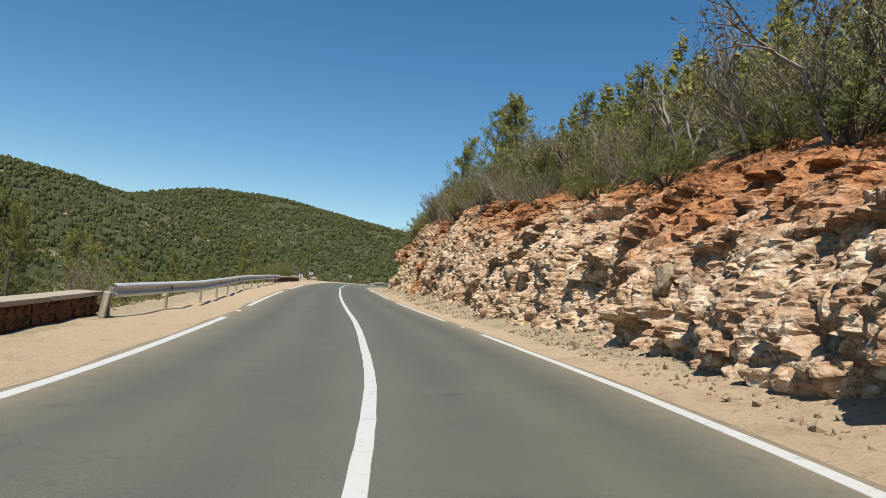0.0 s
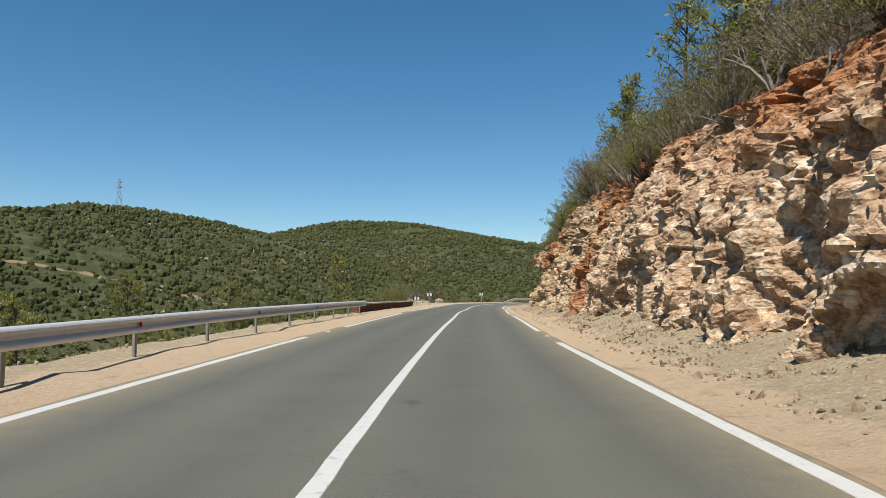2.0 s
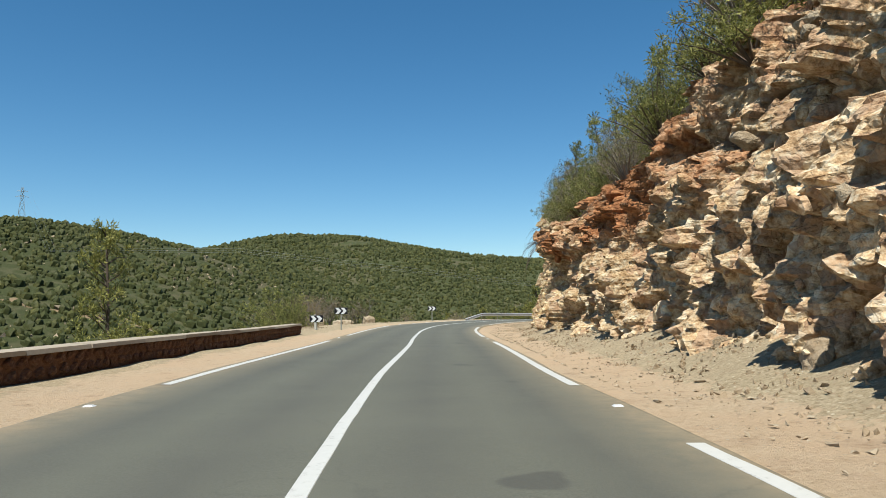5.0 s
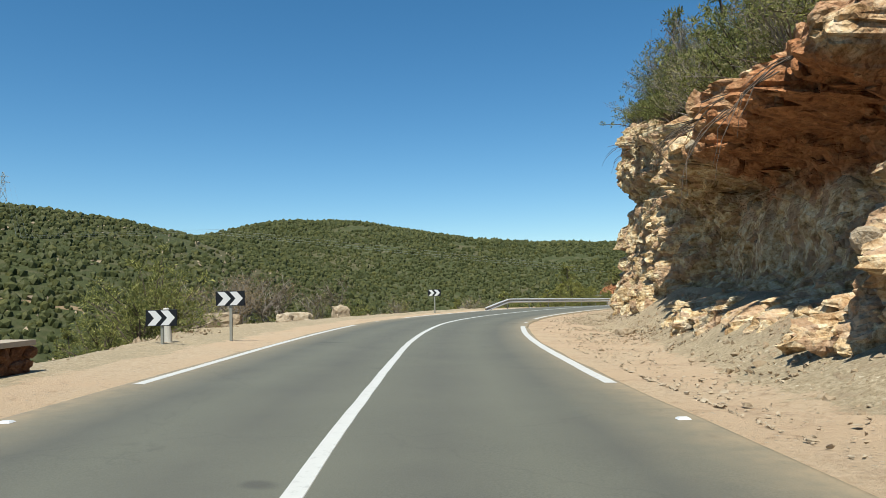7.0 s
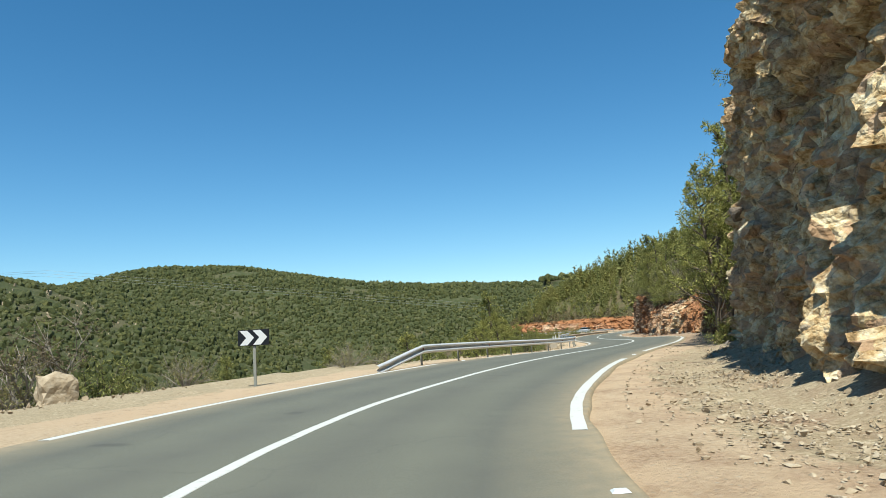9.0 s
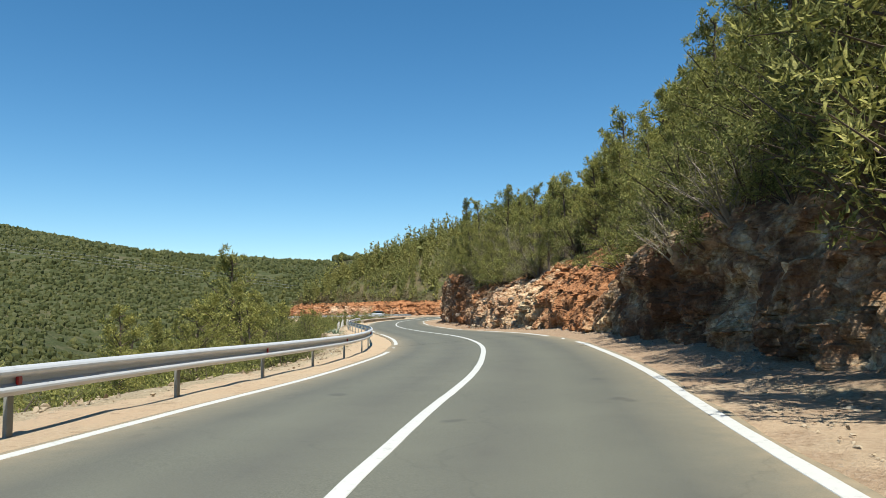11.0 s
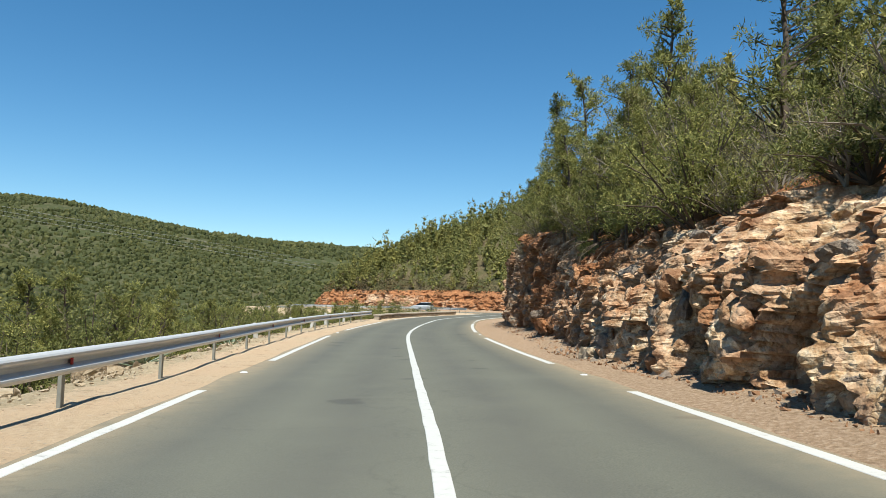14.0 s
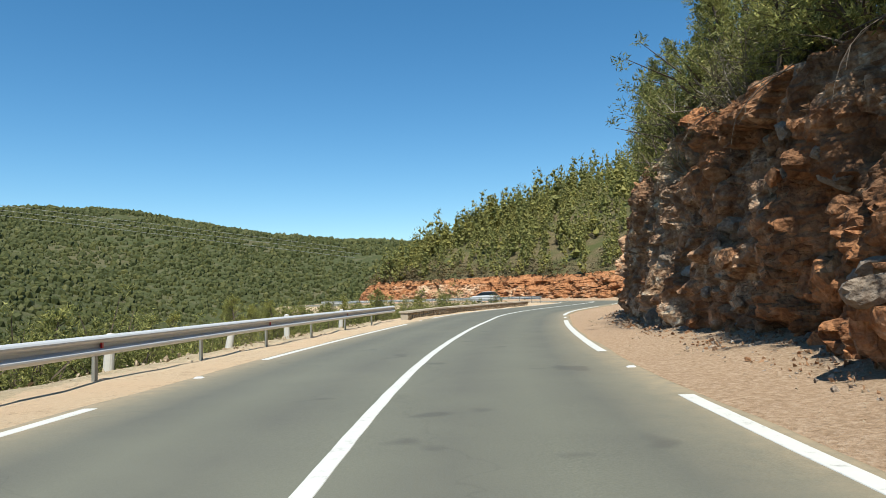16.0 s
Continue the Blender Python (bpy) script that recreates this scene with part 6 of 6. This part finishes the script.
for a, b in GAPS[:10]:
    for d in (-LANE, LANE):
        road_stud((a + b) / 2, d)


# ---- car ahead on the far bend ----
def build_car(s, d):
    e = new("car")
    L = [(-2.0, 0.42, 0.55, 0.76), (-1.95, 0.28, 0.92, 0.80), (-1.2, 0.22, 0.98, 0.84), (0.6, 0.22, 0.95, 0.84), (1.5, 0.24, 0.88, 0.82), (1.98, 0.3, 0.7, 0.74), (2.05, 0.4, 0.6, 0.66)]

    def loft(rows, mat, name, parent, label=""):
        bm = bmesh.new()
        rings = []
        for y, lo, hi, w in rows:
            ring = [(-w * 0.92, lo), (-w, lo + (hi - lo) * 0.35), (-w * 0.97, lo + (hi - lo) * 0.8), (-w * 0.88, hi), (w * 0.88, hi), (w * 0.97, lo + (hi - lo) * 0.8), (w, lo + (hi - lo) * 0.35), (w * 0.92, lo)]
            rings.append([bm.verts.new((a, y, b)) for a, b in ring])
        for p, q in zip(rings, rings[1:]):
            for i in range(8):
                bm.faces.new((p[i], p[(i + 1) % 8], q[(i + 1) % 8], q[i]))
        bm.faces.new(rings[0])
        bm.faces.new(rings[-1][::-1])
        bmesh.ops.recalc_face_normals(bm, faces=bm.faces)
        return part(name, bm, mat, parent, label)
    body = loft(L, CARPAINT, "body", e, "silver-white body")
    loft([(-1.85, 0.9, 0.98, 0.72), (-1.35, 0.9, 1.40, 0.64), (0.1, 0.9, 1.42, 0.64), (0.95, 0.9, 0.99, 0.70)], GLASS, "cabin_glass", body, "dark windows")
    loft([(-1.3, 1.36, 1.45, 0.60), (-0.6, 1.40, 1.48, 0.62), (0.05, 1.37, 1.45, 0.60)], CARPAINT, "roof", body)
    for sx in (-1, 1):
        bm = bmesh.new()
        box(bm, (0.2, 0.06, 0.2), (sx * 0.66, -1.97, 0.76), bevel=0.02)
        part("tail_light", bm, TAILRED, body, "red tail light")
        for y in (-1.3, 1.3):
            bm = bmesh.new()
            r = bmesh.ops.create_cone(bm, cap_ends=True, segments=20, radius1=0.31, radius2=0.31, depth=0.2)
            bmesh.ops.transform(bm, matrix=pose(sx * 0.72, y, 0.31, 0, 90, 0), verts=r["verts"])
            wheel = part("wheel", bm, RUBBER, e, "black tyre")
            bm = bmesh.new()
            r = bmesh.ops.create_cone(bm, cap_ends=True, segments=16, radius1=0.19, radius2=0.16, depth=0.05)
            bmesh.ops.transform(bm, matrix=pose(sx * 0.83, y, 0.31, 0, 90, 0), verts=r["verts"])
            part("rim", bm, STEEL, wheel, "steel rim")
    bm = bmesh.new()
    box(bm, (0.5, 0.02, 0.11), (0, -2.0, 0.62), bevel=0.004)
    part("number_plate", bm, SIGN_WHITE, body, "plain pale plate")
    e.matrix_basis = pose(*on_road(s, d, 0.028), 0, 0, bearing(s))
    return tagged(e, "silver-white saloon car on the far bend", "car")


build_car(308, 1.7)


# ---- pylon and power lines ----
def build_pylon(x, y):
    z = float(land(np.array([x]), np.array([y]))[0])
    e = new("pylon")
    e.matrix_basis = pose(x, y, z, 0, 0, 25)
    lev = [(0, 3.0), (8, 2.1), (15, 1.4), (20, 1.0), (24, 0.9), (27, 0.5)]
    for sx in (-1, 1):
        for sy in (-1, 1):
            bm = bmesh.new()
            tube(bm, [(sx * w, sy * w, h - 0.5) for h, w in lev], [0.13] * len(lev), 4)
            part("leg", bm, POSTSTEEL, e)
    for (h0, w0), (h1, w1) in zip(lev, lev[1:]):
        bm = bmesh.new()
        for a, b in (((-1, -1), (1, -1)), ((1, -1), (1, 1)), ((1, 1), (-1, 1)), ((-1, 1), (-1, -1))):
            tube(bm, [(a[0] * w0, a[1] * w0, h0 - 0.5), (b[0] * w1, b[1] * w1, h1 - 0.5)], (0.07, 0.07), 4)
            tube(bm, [(b[0] * w0, b[1] * w0, h0 - 0.5), (a[0] * w1, a[1] * w1, h1 - 0.5)], (0.07, 0.07), 4)
            tube(bm, [(b[0] * w1, b[1] * w1, h1 - 0.5), (a[0] * w1, a[1] * w1, h1 - 0.5)], (0.06, 0.06), 4)
        part("brace", bm, POSTSTEEL, e)
    for h, w in ((19.5, 4.2), (23.5, 3.4)):
        bm = bmesh.new()
        tube(bm, [(-w, 0, h), (w, 0, h)], (0.1, 0.1), 4)
        tube(bm, [(-w, 0, h), (0, 0, h + 1.3), (w, 0, h)], (0.07, 0.07, 0.07), 4)
        part("cross_arm", bm, POSTSTEEL, e)
    tagged(e, "tall grey lattice steel pylon on the hilltop", "pylon")
    return z


pz = build_pylon(-243, 592)
for k, (dy, dz) in enumerate(((0, 0), (4.0, -0.3), (8.0, 1.4))):
    bm = bmesh.new()
    knots = [(-243 + k * 3, 592, pz + 22)] + [(-36 - q * 20, 290 + dy + q * 20, 20.7 + dz + q * 1.9) for q in (5, 3, 1)] + [(-36 + q * 14, 290 + dy, 20.7 + dz - q * 14 * 0.124) for q in range(0, 9)]
    tube(bm, knots, [0.022] * len(knots), 4)
    me = bpy.data.meshes.new("power_line")
    bm.to_mesh(me)
    bm.free()
    me.materials.append(CABLE)
    tagged(new("power_line", me), "thin grey power line across the valley", "power line", "power lines")


# ---- small matters ----
EARTH = make_plain("ochre_earth", (0.34, 0.24, 0.14), 0.95, 0, 0.6, 0.4, 0.5)


def dirt_track():
    """Ochre cut of a track along the foot of the far hill."""
    xs = np.linspace(-225, -70, 120)
    y = np.interp(xs, [-225, -185, -160, -135, -100, -70], [378, 390, 392, 397, 402, 403])
    P = np.stack([xs, y, 0 * xs], 1)
    wob = smooth_noise(P, 9.0, 91)
    w = np.clip(0.9 + 2.2 * wob + 1.6 * smooth_noise(P, 3.0, 92), 0.15, 4.5)
    rows = []
    for k in np.linspace(-0.5, 0.9, 6):
        yy = y + k * w * 2 + wob * 3
        rows.append(np.stack([xs, yy, land(xs, yy) + 0.35 - 0.5 * (abs(k - 0.2) > 0.65)], 1))
    v = np.stack(rows, 1).reshape(-1, 3)
    me = mesh_of("dirt_track", v, grid_faces(len(xs), 6), (EARTH,))
    tagged(new("dirt_track", me), "ochre dirt track cut along the wooded hill", "track", kind="structure")


dirt_track()


def hill_stones():
    rg = np.random.default_rng(71)
    n = 900
    x, y = rg.uniform(-290, -60, n), rg.uniform(300, 600, n)
    P = np.stack([x, y, 0 * x], 1)
    keep = smooth_noise(P, 45, 93) + 0.5 * smooth_noise(P, 14, 94) > 0.05
    x, y = x[keep], y[keep]
    p = np.stack([x, y, land(x, y) + 0.25], 1)
    rubble("hill_rocks", p, rg.gamma(2.0, 0.55, len(p)) + 0.7, CREAM, "pale limestone outcrops between scrub on the far hill", "rocks", 44)
    # gravel on the valley edge of the verge
    s = np.concatenate([rg.uniform(25, 80, 900), rg.uniform(112, 142, 900), rg.uniform(156, 245, 2600)])
    d = -np.interp(s, [100, 112, 125, 140, 150], [5.9, 6.3, 7.4, 6.0, 5.0]) - rg.random(len(s)) ** 0.7 * 2.2
    d = d - shelf(s) * rg.random(len(s)) * 6
    p = on_road(s, d)
    p[:, 2] -= verge_drop(s, d)
    rubble("verge_gravel", p, rg.gamma(1.6, 0.022, len(p)) + 0.02, CREAM, "fine pale gravel along the valley verge", "gravel", 45, 0.55)
    # loose chips on the shoulder under the cutting
    s = rg.uniform(12, 245, 3000)
    cut = np.interp(s, CUT_S, CUT_D)
    d = 3.95 + (cut - 4.2) * rg.random(len(s)) ** 0.6
    p = on_road(s, d)
    p[:, 2] += 0.01
    rubble("shoulder_gravel", p, rg.gamma(1.5, 0.016, len(p)) + 0.015, CREAM, "scattered stone chips on the sandy shoulder", "gravel", 46, 0.55)


hill_stones()


def soil_heap(s, d, r, h, mat, label):
    n, m = 26, 12
    a, q = np.meshgrid(np.linspace(0, math.tau, n), np.linspace(0, 1, m), indexing="ij")
    a, q = a.ravel(), q.ravel()
    P = np.stack([np.cos(a) * q * 2, np.sin(a) * q * 2, 0 * q], 1)
    w = 1 + 0.25 * smooth_noise(P, 1.0, 95)
    x0, y0, z0 = on_road(s, d)
    z = h * (1 - q ** 1.1) + 0.06 * smooth_noise(P, 0.35, 96) * (1 - q) - 0.05
    v = np.stack([np.cos(a) * q * r * w, np.sin(a) * q * r * w, z], 1)
    ob = new("soil_heap", mesh_of("soil_heap", v, grid_faces(n, m)[:, ::-1], (mat,)))
    ob.location = (x0, y0, z0)
    return tagged(ob, label, "soil heap")


soil_heap(71.8, 6.75, 1.25, 0.9, RUST, "cone of rust-red soil washed down the cutting")


def hanging_roots():
    rd = random.Random(8)
    for s, h0, h1, reach in ((107.2, 5.3, 3.2, 0.25), (108.6, 5.4, 4.1, 0.3), (109.8, 5.3, 3.0, 0.2), (111.2, 5.5, 4.3, 0.35), (112.5, 5.6, 4.6, 0.3), (106.4, 5.4, 3.9, 0.3), (113.6, 5.8, 4.4, 0.3), (124.5, 7.4, 6.3, 0.3), (127.0, 7.9, 6.9, 0.3), (98.5, 6.2, 4.6, 0.2), (100.2, 6.1, 4.2, 0.2), (206.5, 3.6, 2.4, 0.2), (209.0, 3.8, 2.3, 0.25), (211.5, 4.0, 2.9, 0.2), (214.0, 4.4, 2.8, 0.25), (217.5, 4.9, 3.6, 0.2), (221.0, 5.2, 3.7, 0.25), (225.0, 5.5, 4.2, 0.2)):
        d0 = float(face_shape(np.array([s]), np.array([0.98]))[0][0]) - 1.0
        bm = bmesh.new()
        for k in range(3):
            pts, rad = [], []
            a = rd.uniform(-.4, .4)
            for q in np.linspace(0, 1, 6):
                p = on_road(s + a * q + rd.uniform(-.06, .06), d0 + 0.9 * (1 - q) ** 3 - reach * q + rd.uniform(-.05, .05) + k * 0.1, h0 + (h1 + k * 0.4 - h0) * q)
                pts.append(p)
                rad.append(0.014 * (1 - q * 0.75))
            tube(bm, pts, rad, 4)
        me = bpy.data.meshes.new("root")
        bm.to_mesh(me)
        bm.free()
        me.materials.append(BARK)
        tagged(new("hanging_root", me), "dry pale roots hanging over the cutting's edge", "roots", "roots over the cutting")


hanging_roots()


def agave(s, d, size):
    """A rosette of stiff pointed leaves."""
    rd = random.Random(int(s * 7))
    e = new("agave")
    x, y, z = surface(s, d)
    e.matrix_basis = pose(x, y, z - 0.03, 0, 0, rd.uniform(0, 360))
    for k in range(20):
        a, el = k * 2.4, radians(82 - 62 * (1 - k / 20) - rd.uniform(0, 8))
        L = size * rd.uniform(0.8, 1.1)
        bm = bmesh.new()
        rows = []
        for q, w in ((0, 0.06), (0.3, 0.085), (0.65, 0.06), (1.0, 0.004)):
            r, h = L * q * math.cos(el) + 0.03, L * q * math.sin(el) - 0.1 * L * q * q
            rows.append([bm.verts.new((r * math.cos(a) - o * w * size * math.sin(a), r * math.sin(a) + o * w * size * math.cos(a), h + (0.03 * size if o else -0.02 * size * (1 - q)))) for o in (-1, 0, 1)])
        for p, q in zip(rows, rows[1:]):
            for i in (0, 1):
                bm.faces.new((p[i], p[i + 1], q[i + 1], q[i]))
        r = bmesh.ops.extrude_face_region(bm, geom=bm.faces[:])
        bmesh.ops.translate(bm, vec=(0, 0, -0.02 * size), verts=[g for g in r["geom"] if isinstance(g, bmesh.types.BMVert)])
        bmesh.ops.recalc_face_normals(bm, faces=bm.faces)
        part("leaf", bm, AGAVE, e)
    return tagged(e, "grey-green agave with stiff pointed leaves", "agave", "agaves on the verge")


AGAVE = make_plain("agave_leaf", (0.33, 0.40, 0.27), 0.6, 0, 6, 0.25, 0.1)
agave(202.3, -6.4, 0.75)
agave(213.5, -7.0, 0.7)

# plastered headwall block behind the rail
bm = bmesh.new()
box(bm, (1.5, 0.55, 0.75), (0, 0, 0.2), bevel=0.03)
box(bm, (0.5, 0.5, 0.5), (-0.85, 0.05, 0.1), bevel=0.03)
me = bpy.data.meshes.new("headwall")
bm.to_mesh(me)
bm.free()
me.materials.append(CONCRETE)
ob = new("headwall", me)
ob.matrix_basis = pose(*on_road(181.9, -6.35), 0, 0, bearing(182) + 92)
tagged(ob, "small tan plastered drain headwall behind the rail", "headwall")
